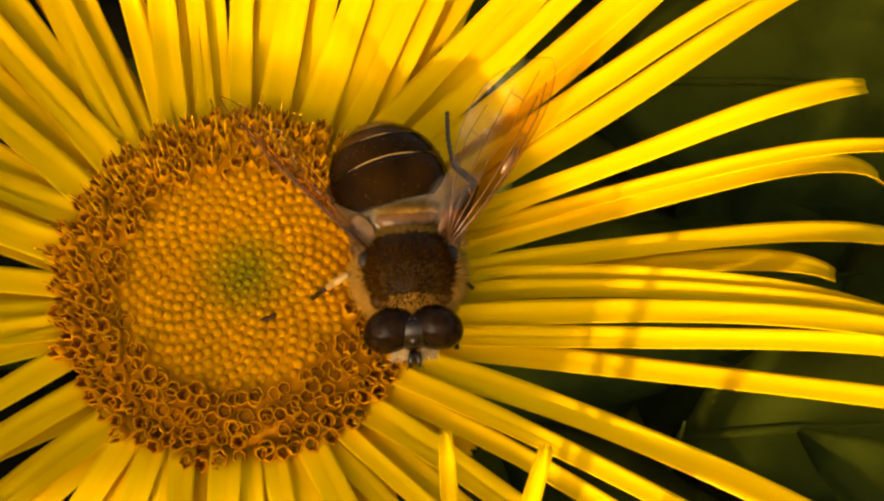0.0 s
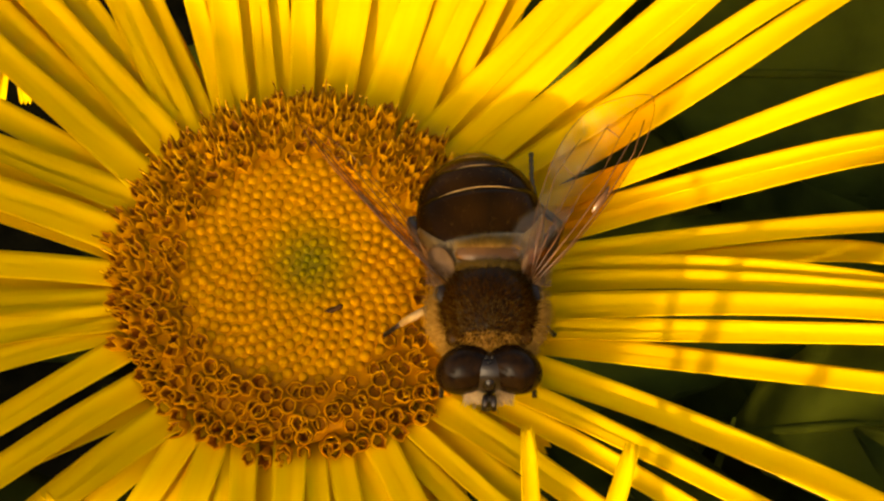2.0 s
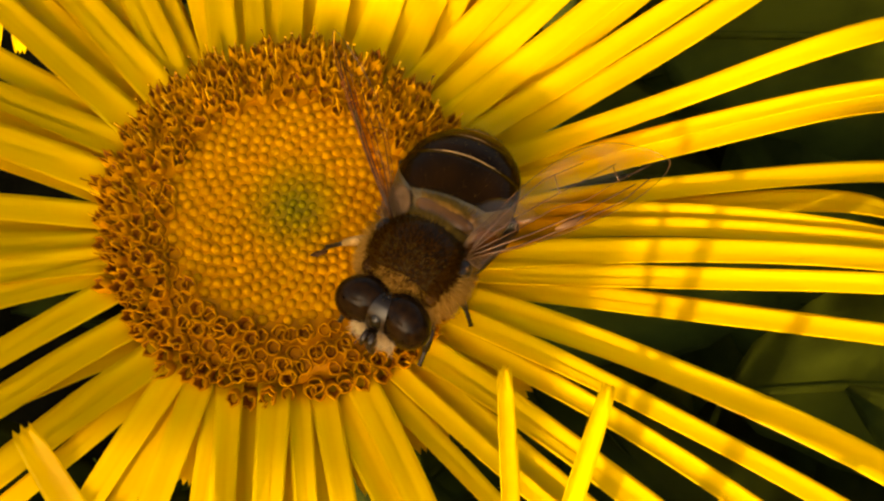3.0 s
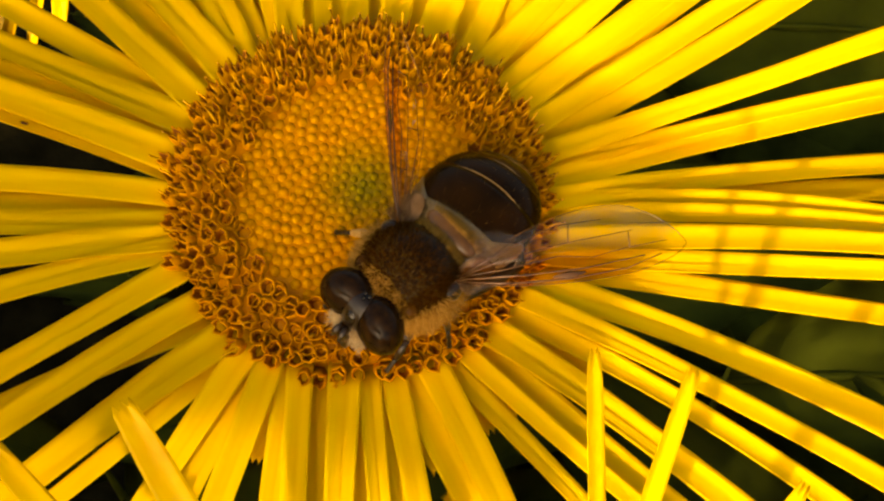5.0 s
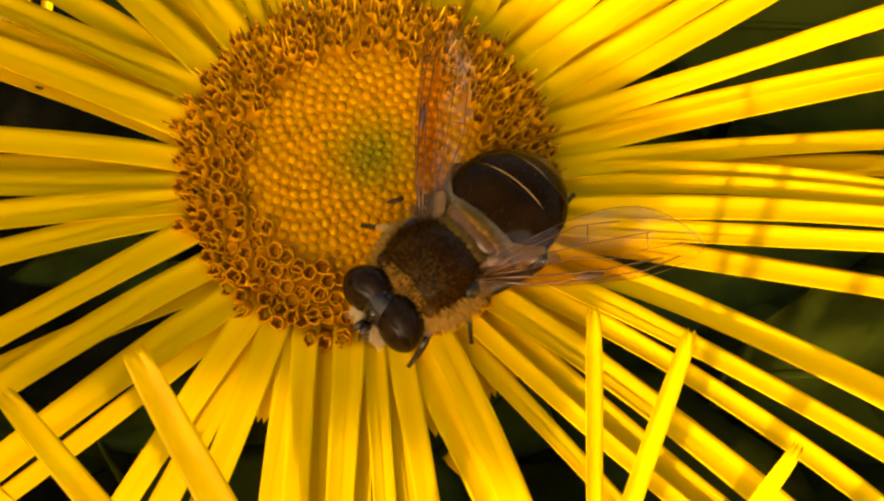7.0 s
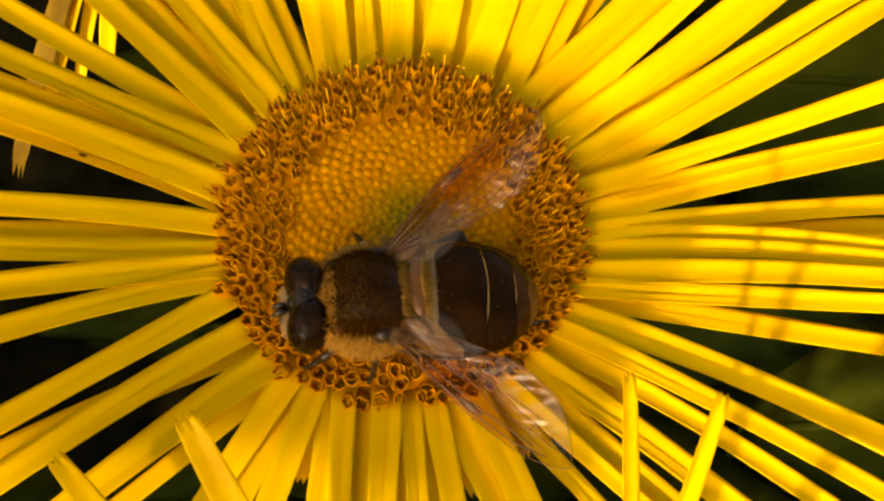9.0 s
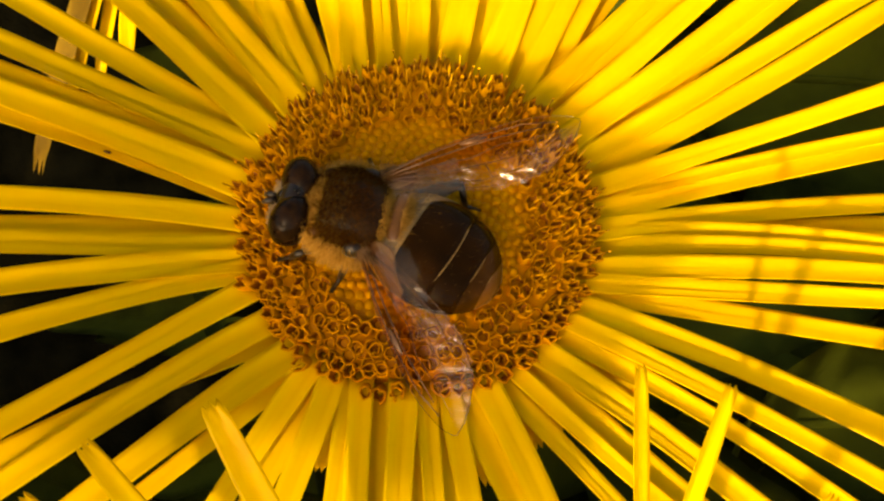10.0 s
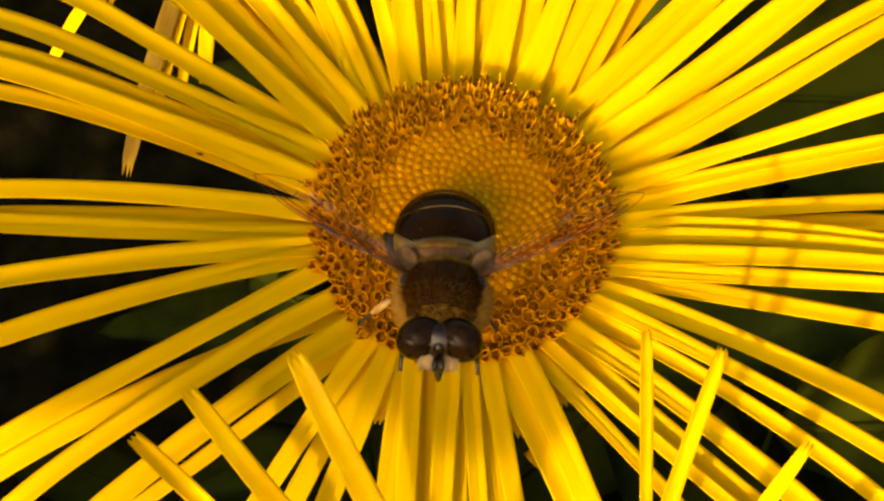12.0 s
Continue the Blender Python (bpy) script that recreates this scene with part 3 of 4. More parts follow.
def main_flower():
    rng = random.Random(4)
    head = tagged(new("yellow_daisy_flower"), "large yellow daisy with narrow strap petals and orange disc", "flower", "yellow daisies")
    for row, full, lift in ((PETALS_EAST, 1.05, 10), (PETALS_SOUTH_EAST, 1.08, 8), (PETALS_SOUTH, 1.22, 4), (PETALS_WEST, 1.14, 9), (PETALS_NORTH_WEST, 1.08, 10), (PETALS_NORTH, 1.1, 10), (PETALS_NORTH_EAST, 0.96, 10)):
        for az, lean, bow, wide, fall, layer, *own in row:
            length, rise = own or (31.0, lift)
            bm = bmesh.new()
            petal(bm, length + rng.uniform(-0.4, 0.4), wide * full, rise, fall, bow, rng.uniform(-12, 12), rng)
            ob = part("petal", bm, M_PETAL, head)
            ob.matrix_basis = at(8.6 * math.cos(radians(az)), 8.6 * math.sin(radians(az)), -1.0 - 0.42 * layer + rng.uniform(-0.15, 0.15), 0, 0, az + lean)
    for k in range(15):  # a lower row, in shade, that shows between the upper ones
        az = 52 + 6.2 * k + rng.uniform(-1.5, 1.5)
        bm = bmesh.new()
        petal(bm, rng.uniform(25, 29), rng.uniform(1.1, 1.5), 7, -24, rng.uniform(-0.5, 0.5), rng.uniform(-14, 14), rng)
        ob = part("petal", bm, M_PETAL, head)
        ob.matrix_basis = at(8.4 * math.cos(radians(az)), 8.4 * math.sin(radians(az)), -2.3 + rng.uniform(-0.2, 0.15), 0, 0, az + 4 * math.cos(radians(az)))
    for k in range(13):  # short young petals that close the ring at the rim
        az = 246 + 6.1 * k + rng.uniform(-1.5, 1.5)
        bm = bmesh.new()
        petal(bm, rng.uniform(5, 7), rng.uniform(1.2, 1.5), 3, -12, rng.uniform(-0.3, 0.3), rng.uniform(-14, 14), rng, 12)
        ob = part("petal", bm, M_PETAL, head)
        ob.matrix_basis = at(8.4 * math.cos(radians(az)), 8.4 * math.sin(radians(az)), -1.9 + rng.uniform(-0.2, 0.15), 0, 0, az + rng.uniform(-4, 4))
    involucre(head, rng)
    flower_core(head, rng)
    stem(head, [(0, 0, -8.5), (1, 3, -60), (4, 8, -250), (6, 10, -700)], 2.1)


main_flower()


# ---- other flowers of the same plant ----
def small_disc(parent, c, radius, rng):
    """Domed disc with a carpet of florets and a green cup below."""
    bm = bmesh.new()
    ball(bm, (c.x, c.y, c.z - 0.6), (radius, radius, 2.4), 28, 14)
    disc = part("disc", bm, M_CORE, parent, "orange disc")
    bm = bmesh.new()
    for i in range(420):
        r, a = radius * 0.98 * math.sqrt((i + 0.5) / 420), i * math.pi * (3 - math.sqrt(5))
        z = c.z - 0.75 + 2.4 * math.sqrt(max(0.0, 1 - (r / radius) ** 2))
        way = Vector((r * math.cos(a) * 0.08, r * math.sin(a) * 0.08, 1)).normalized()
        bud(bm, Vector((c.x + r * math.cos(a), c.y + r * math.sin(a), z)), way, 0.22 + 0.012 * r, 0.4 + 0.12 * r)
    tagged(part("floret_carpet", bm, [M_BUD, M_BUD_TIP], disc, "tight orange florets"), kind="stuff")
    bm = bmesh.new()
    tube(bm, [(c.x, c.y, c.z - 0.4), (c.x, c.y, c.z - 2.4), (c.x + 0.1, c.y + 0.2, c.z - 4.4), (c.x + 0.2, c.y + 0.4, c.z - 6.0)], [radius * 1.02, radius * 0.98, radius * 0.6, 1.8], 24)
    part("calyx_cup", bm, M_STEM, parent, "green cup of bracts")



def front_flower():
    """A neighbour whose upper petals reach up past the lower edge of the main flower."""
    rng = random.Random(9)
    head = tagged(new("yellow_daisy_flower"), "neighbouring yellow daisy with upright lit petals", "flower", "yellow daisies")
    c = Vector((3.0, -36.0, -4.0))
    tips = [(9.2, -13.2, 12.1, 0.85, 9.0), (13.5, -13.5, 10.0, 1.0, 5.6), (-9.1, -15.6, 15.6, 1.2), (-15.4, -15.1, 9.6, 1.1),
            (-19.0, -16.1, 5.3, 1.0), (18.6, -17.6, 6.0, 0.9), (22.5, -20.5, 3.0, 0.9), (2.5, -17.5, -3.0, 1.0)]
    for x, y, z, w, *root in tips:
        start = c + (Vector((x, y, z)) - c).normalized() * 6.0
        if root:
            start = Vector((root[0], -33.0, -2.0))
        d = Vector((x, y, z)) - start
        flat = math.hypot(d.x, d.y)
        az, up = math.degrees(math.atan2(d.y, d.x)), math.degrees(math.atan2(d.z, flat))
        bm = bmesh.new()
        petal(bm, d.length, w * 1.2, up + 4, up - 4, 0, rng.uniform(-12, 12), rng, roll=38.0 if x > 0 else 0.0)
        ob = part("petal", bm, M_PETAL, head)
        ob.matrix_basis = at(start.x, start.y, start.z, 0, 0, az)
    for k in range(22):
        az = 165 + 210 * k / 21 + rng.uniform(-3, 3)
        bm = bmesh.new()
        petal(bm, 26, 1.6, 12, -15, 0, rng.uniform(-12, 12), rng)
        ob = part("petal", bm, M_PETAL, head)
        ob.matrix_basis = at(c.x + 6 * math.cos(radians(az)), c.y + 6 * math.sin(radians(az)), c.z, 0, 0, az)
    small_disc(head, c, 7.5, rng)
    stem(head, [(c.x, c.y, c.z - 2), (8, -40, -100), (14, -44, -700)], 1.8)


def back_flower(c, tips, others, seed):
    """A flower lower down behind the main one: some petals to given tips, the others round the far side."""
    rng = random.Random(seed)
    head = tagged(new("yellow_daisy_flower"), "smaller yellow daisy lower down behind the main one", "flower", "yellow daisies")
    c = Vector(c)
    runs = [(Vector(t[:3]) - c, t[3], t[4] if len(t) > 4 else 0.13) for t in tips]
    for k in range(others):
        a = radians(-20 + 220 * k / (others - 1))
        runs.append((Vector((27 * math.cos(a), 27 * math.sin(a), -5)), 1.6, 0.13))
    for d, w, notch in runs:
        az, up = math.degrees(math.atan2(d.y, d.x)), math.degrees(math.atan2(d.z, math.hypot(d.x, d.y)))
        bm = bmesh.new()
        petal(bm, d.length - 4.5, w, up + 10, up - 14, 0, rng.uniform(-15, 15), rng, notch=notch)
        # the lowest notched petal gets its shade from a darker colour
        dimmed = notch > 0.4 and d.y < -25
        ob = part("petal", bm, M_SHADED_PETAL if dimmed else M_PETAL, head, "three-lobed petal with shade put into its colour" if dimmed else "")
        way = d.normalized() * 4.5
        ob.matrix_basis = at(c.x + way.x, c.y + way.y, c.z + way.z, 0, 0, az)
    small_disc(head, c, 6.5, rng)
    stem(head, [(c.x, c.y, c.z - 2), (c.x + 2, c.y + 6, -200), (c.x + 4, c.y + 8, -700)], 1.7)


front_flower()
back_flower((-18.0, 52.0, -20.0), [(-25.6, 27.0, -31.0, 1.7), (-23.6, 28.6, -32.0, 1.2), (-21.6, 29.5, -31.0, 1.3), (-35.0, 31.6, -31.0, 1.2), (-28.0, 21.8, -33.0, 1.7, 0.42), (-30.4, 38.4, -31.0, 1.5, 0.42)], 12, 21)
back_flower((24.0, 56.0, -36.0), [(13.3, 29.0, -31.0, 1.1)], 10, 22)


def torn_petal():
    """A short torn strip caught between two lower petals."""
    bm = bmesh.new()
    petal(bm, 3.6, 0.8, 6, -6, 0.2, 20, random.Random(3), 8)
    ob = part("petal_fragment", bm, M_PETAL)
    ob.matrix_basis = at(6.1, -17.6, -1.9, 0, -4, 135)
    tagged(ob, "small torn strip of yellow petal between larger petals", "petal")


torn_petal()


def speck(x, y, z, turn, size, label):
    """A crumb of dry plant matter: two blunt lumps."""
    bm = bmesh.new()
    ball(bm, (0, 0, 0), (0.5 * size, 0.17 * size, 0.14 * size), 12, 8)
    ball(bm, (0.28 * size, 0.06 * size, 0.04 * size), (0.26 * size, 0.11 * size, 0.12 * size), 10, 6)
    ob = tagged(part("debris_speck", bm, M_THROAT_DRY), label, "debris", "specks of debris")
    ob.matrix_basis = at(x, y, z, 0, 0, turn)


speck(1.42, -2.43, 0.42, 18, 1.0, "small dark brown speck of debris on the disc")
speck(-16.8, 4.9, 0.18, -22, 0.5, "tiny brown speck of debris on a yellow petal")


# ---- the hover fly ----
def smooth_profile(rows, n):
    """More stations between the given ones."""
    rows = np.array(rows, float)
    s = np.linspace(0, len(rows) - 1, n)
    base = np.arange(len(rows))
    fine = np.stack([np.interp(s, base, rows[:, k]) for k in range(rows.shape[1])], 1)
    for _ in range(3):
        fine[1:-1] = (fine[:-2] + 2 * fine[1:-1] + fine[2:]) / 4
    return [tuple(r) for r in fine]


def wing_outline(x, length):
    """Front and rear edge of a wing at x."""
    s = x / length
    front = 0.55 * math.sin(math.pi * min(1, s * 0.9 + 0.05)) * 1.0 + 0.1
    rear = -(0.35 + 2.2 * math.sin(math.pi * min(1.0, s ** 1.25 * 0.78 + 0.04)))
    end = math.sqrt(max(0.0, 1 - max(0.0, (s - 0.72) / 0.28) ** 2))
    mid = -0.55
    return mid + (front - mid) * end, mid + (rear - mid) * end


def make_wing(parent, side):
    length, n, m = 10.0, 90, 44
    lie = (0.8, 0.6) if side > 0 else (0.75, 0.65)  # the way the creases run
    bm = bmesh.new()
    grid = []
    for i in range(n + 1):
        x = length * i / n
        f, r = wing_outline(min(x, length * 0.999), length)
        row = []
        for k in range(m):
            v = k / (m - 1)
            y = f + (r - f) * v
            crease = min(1, max(0, (v - 0.3) * 4)) * min(1, max(0, (x - 1.8) / 2)) * (0.6 + 0.25 * math.sin(1.7 * x + 4 * v) + 0.2 * math.sin(4.3 * x - 5 * v))
            z = (0.075 if side > 0 else 0.10) * crease * math.sin(10.0 * (lie[0] * x + lie[1] * y) + 1.1 * math.sin(2.1 * x - y) + 1.2 * math.sin(3.9 * y + 1.3 * x) + 0.6 * math.sin(6.1 * x)) + 0.14 * math.sin(x * 0.9) * v - 0.25 * v * v
            row.append(bm.verts.new((x, -y * side, z)))
        grid.append(row)
    for i in range(n):
        for k in range(m - 1):
            bm.faces.new((grid[i][k], grid[i + 1][k], grid[i + 1][k + 1], grid[i][k + 1]))
    wing = part("wing", bm, M_WING, parent, "clear wing, amber-brown along its front edge")
    veins = [[(0, 0.10), (2.5, 0.42), (5, 0.48), (7.4, 0.28), (8.9, -0.2)],
             [(0, 0.0), (3, 0.12), (5.5, 0.10), (8.2, -0.2)],
             [(0.3, -0.1), (2.5, -0.25), (4.5, -0.55), (6.0, -0.35), (7.5, -0.62), (9.2, -0.75)],
             [(0.4, -0.15), (2.6, -0.75), (5.0, -1.1), (7.8, -1.35)],
             [(0.5, -0.25), (2.6, -1.2), (4.6, -1.9), (6.5, -1.95)],
             [(2.6, -0.28), (2.9, -0.80)], [(5.0, -1.1), (5.1, -1.95)], [(7.6, -0.6), (7.6, -1.3)], [(0.8, -0.35), (2.8, -1.5)]]
    steps = [length * 0.999 * i / 30 for i in range(2, 31)]
    veins.append([(x, wing_outline(x, length)[0]) for x in steps] + [(x, wing_outline(x, length)[1]) for x in reversed(steps)])
    for i, pts in enumerate(veins):
        thick = 0.05 if i < 2 else 0.03
        bm = bmesh.new()
        tube(bm, [(x, -y * side, 0.05) for x, y in pts], [thick * (1 - 0.6 * k / len(pts)) if len(pts) < 9 else 0.016 for k in range(len(pts))], 5)
        part("vein", bm, M_VEIN, wing)
    bm = bmesh.new()
    tube(bm, [(4.2, 0.33 * -side, 0.05), (4.9, 0.32 * -side, 0.05), (5.6, 0.26 * -side, 0.05)], [0.05, 0.17, 0.04], 6, flat=0.2)
    part("wing_spot", bm, M_VEIN, wing, "dark brown spot at the front edge")
    # the rounded lobe behind the root, over the shoulder of the abdomen
    bm = bmesh.new()
    rows = []
    for i in range(11):
        u = i / 10
        reach = 1.75 * math.sin(math.pi * min(1, 0.12 + 0.86 * u)) ** 0.6
        rows.append([bm.verts.new((0.5 + 3.3 * u, (0.35 + reach * v) * side, 0.05 + 0.18 * math.sin(2.6 * v + 1.5 * u) - 0.22 * v * v + 0.04 * math.sin(9 * u + 5 * v))) for v in (k / 7 for k in range(8))])
    for a, b in zip(rows, rows[1:]):
        for k in range(7):
            bm.faces.new((a[k], b[k], b[k + 1], a[k + 1]))
    bmesh.ops.solidify(bm, geom=list(bm.faces), thickness=0.02)
    part("alula", bm, M_ALULA, wing, "milky clear lobe at the wing root")
    return wing


def make_leg(parent, points, pale_from, stout=1.0):
    """Thigh, shin and foot of one leg, as three meshes."""
    pts = [Vector(p) for p in points]
    bm = bmesh.new()
    a, b = pts[0], pts[1]
    tube(bm, [a, a.lerp(b, 0.35), a.lerp(b, 0.75), b], [0.26, 0.36 * stout, 0.32 * stout, 0.19 * stout], 9)
    leg = part("leg", bm, M_BLACK, parent, "dark bristly leg")
    bm = bmesh.new()
    tube(bm, [b, b.lerp(pts[2], 0.5), pts[2]], [0.17, 0.20, 0.15], 8)
    part("shin", bm, M_SHIN if pale_from else M_BLACK, leg, "pale shin" if pale_from else "dark shin")
    bm = bmesh.new()
    run = pts[2:]
    steps = []
    radii = []
    for p, q in zip(run, run[1:]):
        for k in range(4):
            steps += [p.lerp(q, k / 4), p.lerp(q, (k + 0.8) / 4)]
            radii += [0.09, 0.13]
    steps.append(run[-1])
    radii.append(0.05)
    tube(bm, steps, radii, 6)
    part("foot", bm, M_BLACK, leg)
    return leg


def make_fly():
    rng = random.Random(12)
    fly = tagged(new("hover_fly"), "brown furry hover fly feeding on the yellow flower", "fly")
    cz = 2.7
    # thorax
    bm = bmesh.new()
    lathe_x(bm, smooth_profile([(2.0, 0.3, 0.3, cz - 0.1), (1.85, 1.3, 1.0, cz - 0.05), (1.2, 1.95, 1.55, cz), (0.2, 2.15, 1.85, cz + 0.05), (-1.1, 2.05, 1.75, cz), (-1.95, 1.5, 1.25, cz - 0.1), (-2.3, 0.4, 0.3, cz - 0.15)], 22))
    thorax = part("thorax", bm, M_THORAX, fly, "dark brown thorax with faint grey stripes")
    for side in (-1, 1):
        bm = bmesh.new()
        ball(bm, (-0.55, 1.95 * side, cz + 0.55), (0.55, 0.42, 0.5), 14, 10)
        part("wing_hinge", bm, M_BLACK, thorax, "dark knob at the wing root")
        bm = bmesh.new()
        ball(bm, (1.35, 1.45 * side, cz + 0.55), (0.45, 0.45, 0.4), 14, 10)
        part("shoulder", bm, M_BROWN, thorax)

    def on_thorax(low, high, x0, x1, reach=1.0):
        def spot():
            x = rng.uniform(x0, x1)
            a = radians(rng.uniform(low, high))
            w = math.sqrt(max(0.03, 1 - ((x - 0.05) / 2.05) ** 2))
            nrm = Vector((0.45 * x, math.cos(a), math.sin(a))).normalized()
            return Vector((x, 2.1 * w * math.cos(a) * reach, cz + 1.78 * w * math.sin(a) * reach)), nrm
        return spot

    bm = bmesh.new()
    for low, high, count in ((8, 48, 2400), (132, 172, 2400), (45, 135, 1900)):
        hair(bm, rng, count, on_thorax(low, high, -1.4, 1.85), 0.42, (-0.3, 0, 0.05), 0.022)
    tagged(part("dark_fur", bm, M_HAIR_DARK, thorax, "short brown fur"), kind="stuff")
    bm = bmesh.new()
    for low, high in ((-60, 24), (156, 240)):
        hair(bm, rng, 4200, on_thorax(low, high, -1.95, 1.85), 0.8, (0.0, 0, 0.15), 0.022)
    hair(bm, rng, 3600, on_thorax(4, 176, -2.1, -1.3), 0.6, (-0.7, 0, 0.1), 0.022)
    hair(bm, rng, 1100, on_thorax(5, 175, 1.35, 1.95), 0.4, (0.35, 0, 0.1), 0.02)
    tagged(part("tan_fur", bm, M_HAIR_PALE, thorax, "tan fur along the sides and rear"), kind="stuff")
    bm = bmesh.new()
    hair(bm, rng, 1000, on_thorax(22, 158, 0.1, 1.8), 0.34, (-0.5, 0, 0.0), 0.018)
    tagged(part("brown_fur", bm, M_HAIR_BROWN, thorax, "lighter brown fur on the front half"), kind="stuff")
    # scutellum
    bm = bmesh.new()
    ball(bm, (-2.35, 0, cz + 0.9), (0.62, 1.45, 0.48), 24, 14)
    part("scutellum", bm, M_SCUTELLUM, thorax, "glossy tan shield plate")
    bm = bmesh.new()

    def on_shield():
        a, b = radians(rng.uniform(100, 260)), rng.uniform(0.1, 1.0)
        n = Vector((math.cos(a) * b, math.sin(a) * b, math.sqrt(max(0, 1 - b * b)) * 0.8))
        return Vector((-2.35 + 0.62 * n.x, 1.45 * n.y, cz + 0.9 + 0.48 * n.z)), n

    hair(bm, rng, 1100, on_shield, 0.5, (-0.7, 0, 0.1), 0.017)
    tagged(part("shield_fur", bm, M_HAIR_PALE, thorax, "tan fringe of the shield plate"), kind="stuff")
    # abdomen, in overlapping plates
    stations = smooth_profile([(-1.6, 0.9, 0.7, cz - 0.2), (-1.9, 1.8, 1.15, cz - 0.2), (-2.5, 2.4, 1.4, cz - 0.2), (-3.5, 2.72, 1.55, cz - 0.2), (-4.7, 2.8, 1.55, cz - 0.25), (-5.8, 2.62, 1.42, cz - 0.35), (-6.7, 2.15, 1.15, cz - 0.4), (-7.4, 1.45, 0.8, cz - 0.5), (-7.85, 0.6, 0.35, cz - 0.55), (-7.95, 0.08, 0.05, cz - 0.55)], 46)
    bm = bmesh.new()
    lathe_x(bm, [(x, w * 0.97, h * 0.97, z0) for x, w, h, z0 in stations], 36)
    abdomen = part("abdomen", bm, M_BROWN, fly, "glossy dark abdomen with thin cream rings")

    def station(x):
        return tuple(float(np.interp(-x, [-s[0] for s in stations], [s[k] for s in stations])) for k in (1, 2, 3))

    for x0, x1, mat, label in ((-1.75, -3.1, M_DUSTED, "grey-dusted first plate"), (-3.0, -5.35, M_ABDOMEN, "glossy black plate"),
                               (-5.3, -6.7, M_ABDOMEN, "glossy black-brown plate"), (-6.65, -7.4, M_BROWN, "brown plate"), (-7.35, -7.92, M_AMBER, "amber end plate")):
        run = []
        for k in range(9):
            x = x0 + (x1 - x0) * k / 8
            w, h, z0 = station(x)
            lip = 0.985 + 0.03 * min(1, k / 4)
            run.append((x, w * lip, h * lip, z0))
        w, h, z0 = station(x1)
        run.append((x1 - 0.02, w * 0.975, h * 0.975, z0))
        bm = bmesh.new()
        lathe_x(bm, run, 44)
        part("plate", bm, mat, abdomen, label)
    for x, thick in ((-5.45, 0.03), (-6.75, 0.022), (-7.4, 0.018)):
        w, h, z0 = station(x)
        bm = bmesh.new()
        tube(bm, [(x + 0.42 * math.cos(a) ** 2, w * 1.02 * math.cos(a), z0 + h * 1.02 * math.sin(a)) for a in (math.pi * (k / 24 * 1.3 - 0.15) for k in range(25))], [thick] * 25, 5)
        part("ring", bm, M_BAND, abdomen, "thin cream ring")
    for side in (-1, 1):
        bm = bmesh.new()
        rows = []
        for i in range(9):
            x = -2.75 - 1.5 * i / 8
            w, h, z0 = station(x)
            top = 58 - 5.2 * i
            rows.append([bm.verts.new((x, w * 1.018 * math.cos(radians(a)) * side, z0 + h * 1.018 * math.sin(radians(a)))) for a in (-25 + (top + 25) * k / 6 for k in range(7))])
        for a, b in zip(rows, rows[1:]):
            for k in range(6):
                bm.faces.new((a[k], b[k], b[k + 1], a[k + 1]))
        bmesh.ops.recalc_face_normals(bm, faces=bm.faces)
        bmesh.ops.solidify(bm, geom=list(bm.faces), thickness=0.02)
        part("side_patch", bm, M_PATCH, abdomen, "grey-tan side patch")
    bm = bmesh.new()

    def on_abdomen():
        s = stations[rng.randrange(6, 42)]
        a = radians(rng.uniform(-20, 200))
        return Vector((s[0], s[1] * math.cos(a), s[3] + s[2] * math.sin(a))), Vector((-0.3, math.cos(a), math.sin(a))).normalized()

    hair(bm, rng, 500, on_abdomen, 0.2, (-1.2, 0, 0), 0.01)
    tagged(part("fine_hair", bm, M_HAIR_BROWN, abdomen, "sparse brown hair"), kind="stuff")
    bm = bmesh.new()

    def on_waist():
        s = stations[int(1 + 12 * rng.random() ** 1.4)]
        a = radians(rng.uniform(-15, 195))
        return Vector((s[0], s[1] * math.cos(a), s[3] + s[2] * math.sin(a))), Vector((-0.4, math.cos(a), math.sin(a))).normalized()

    hair(bm, rng, 1900, on_waist, 0.34, (-1.1, 0, 0.0), 0.016)
    tagged(part("waist_fur", bm, M_HAIR_GREY, abdomen, "pale fur at the waist"), kind="stuff")
    # head
    bm = bmesh.new()
    ball(bm, (2.7, 0, cz - 0.15), (0.85, 1.75, 1.3))
    head = part("head", bm, M_BLACK, fly, "broad dark head")
    for side in (-1, 1):
        bm = bmesh.new()
        ball(bm, (2.62, 0.98 * side, cz - 0.02), (1.02, 1.34, 1.38), 30, 20, pose(0, 0, 0, 0, 0, -20 * side))
        part("eye", bm, M_EYE, head, "large dark compound eye")
        bm = bmesh.new()
        tube(bm, [(3.7, 0.16 * side, cz - 0.15), (4.05, 0.18 * side, cz - 0.3), (4.25, 0.2 * side, cz - 0.6)], [0.11, 0.16, 0.1], 8)
        tube(bm, [(4.1, 0.2 * side, cz - 0.3), (4.5, 0.4 * side, cz - 0.3)], [0.025, 0.015], 4)
        part("antenna", bm, M_BLACK, head)
        bm = bmesh.new()
        ball(bm, (3.3, 0.62 * side, cz - 0.68), (0.42, 0.36, 0.7), 16, 12, pose(0, 0, 0, 0, -12, 0))
        hair(bm, rng, 420, lambda s=side: (Vector((3.5 + rng.uniform(-0.25, 0.2), (0.62 + rng.uniform(-0.38, 0.38)) * s, cz - 0.65 + rng.uniform(-0.7, 0.55))), Vector((1, 0.25 * s, 0.3))), 0.34, (0, 0, 0), 0.022)
        part("face_patch", bm, M_FACE, head, "pale hairy face patch")
    bm = bmesh.new()
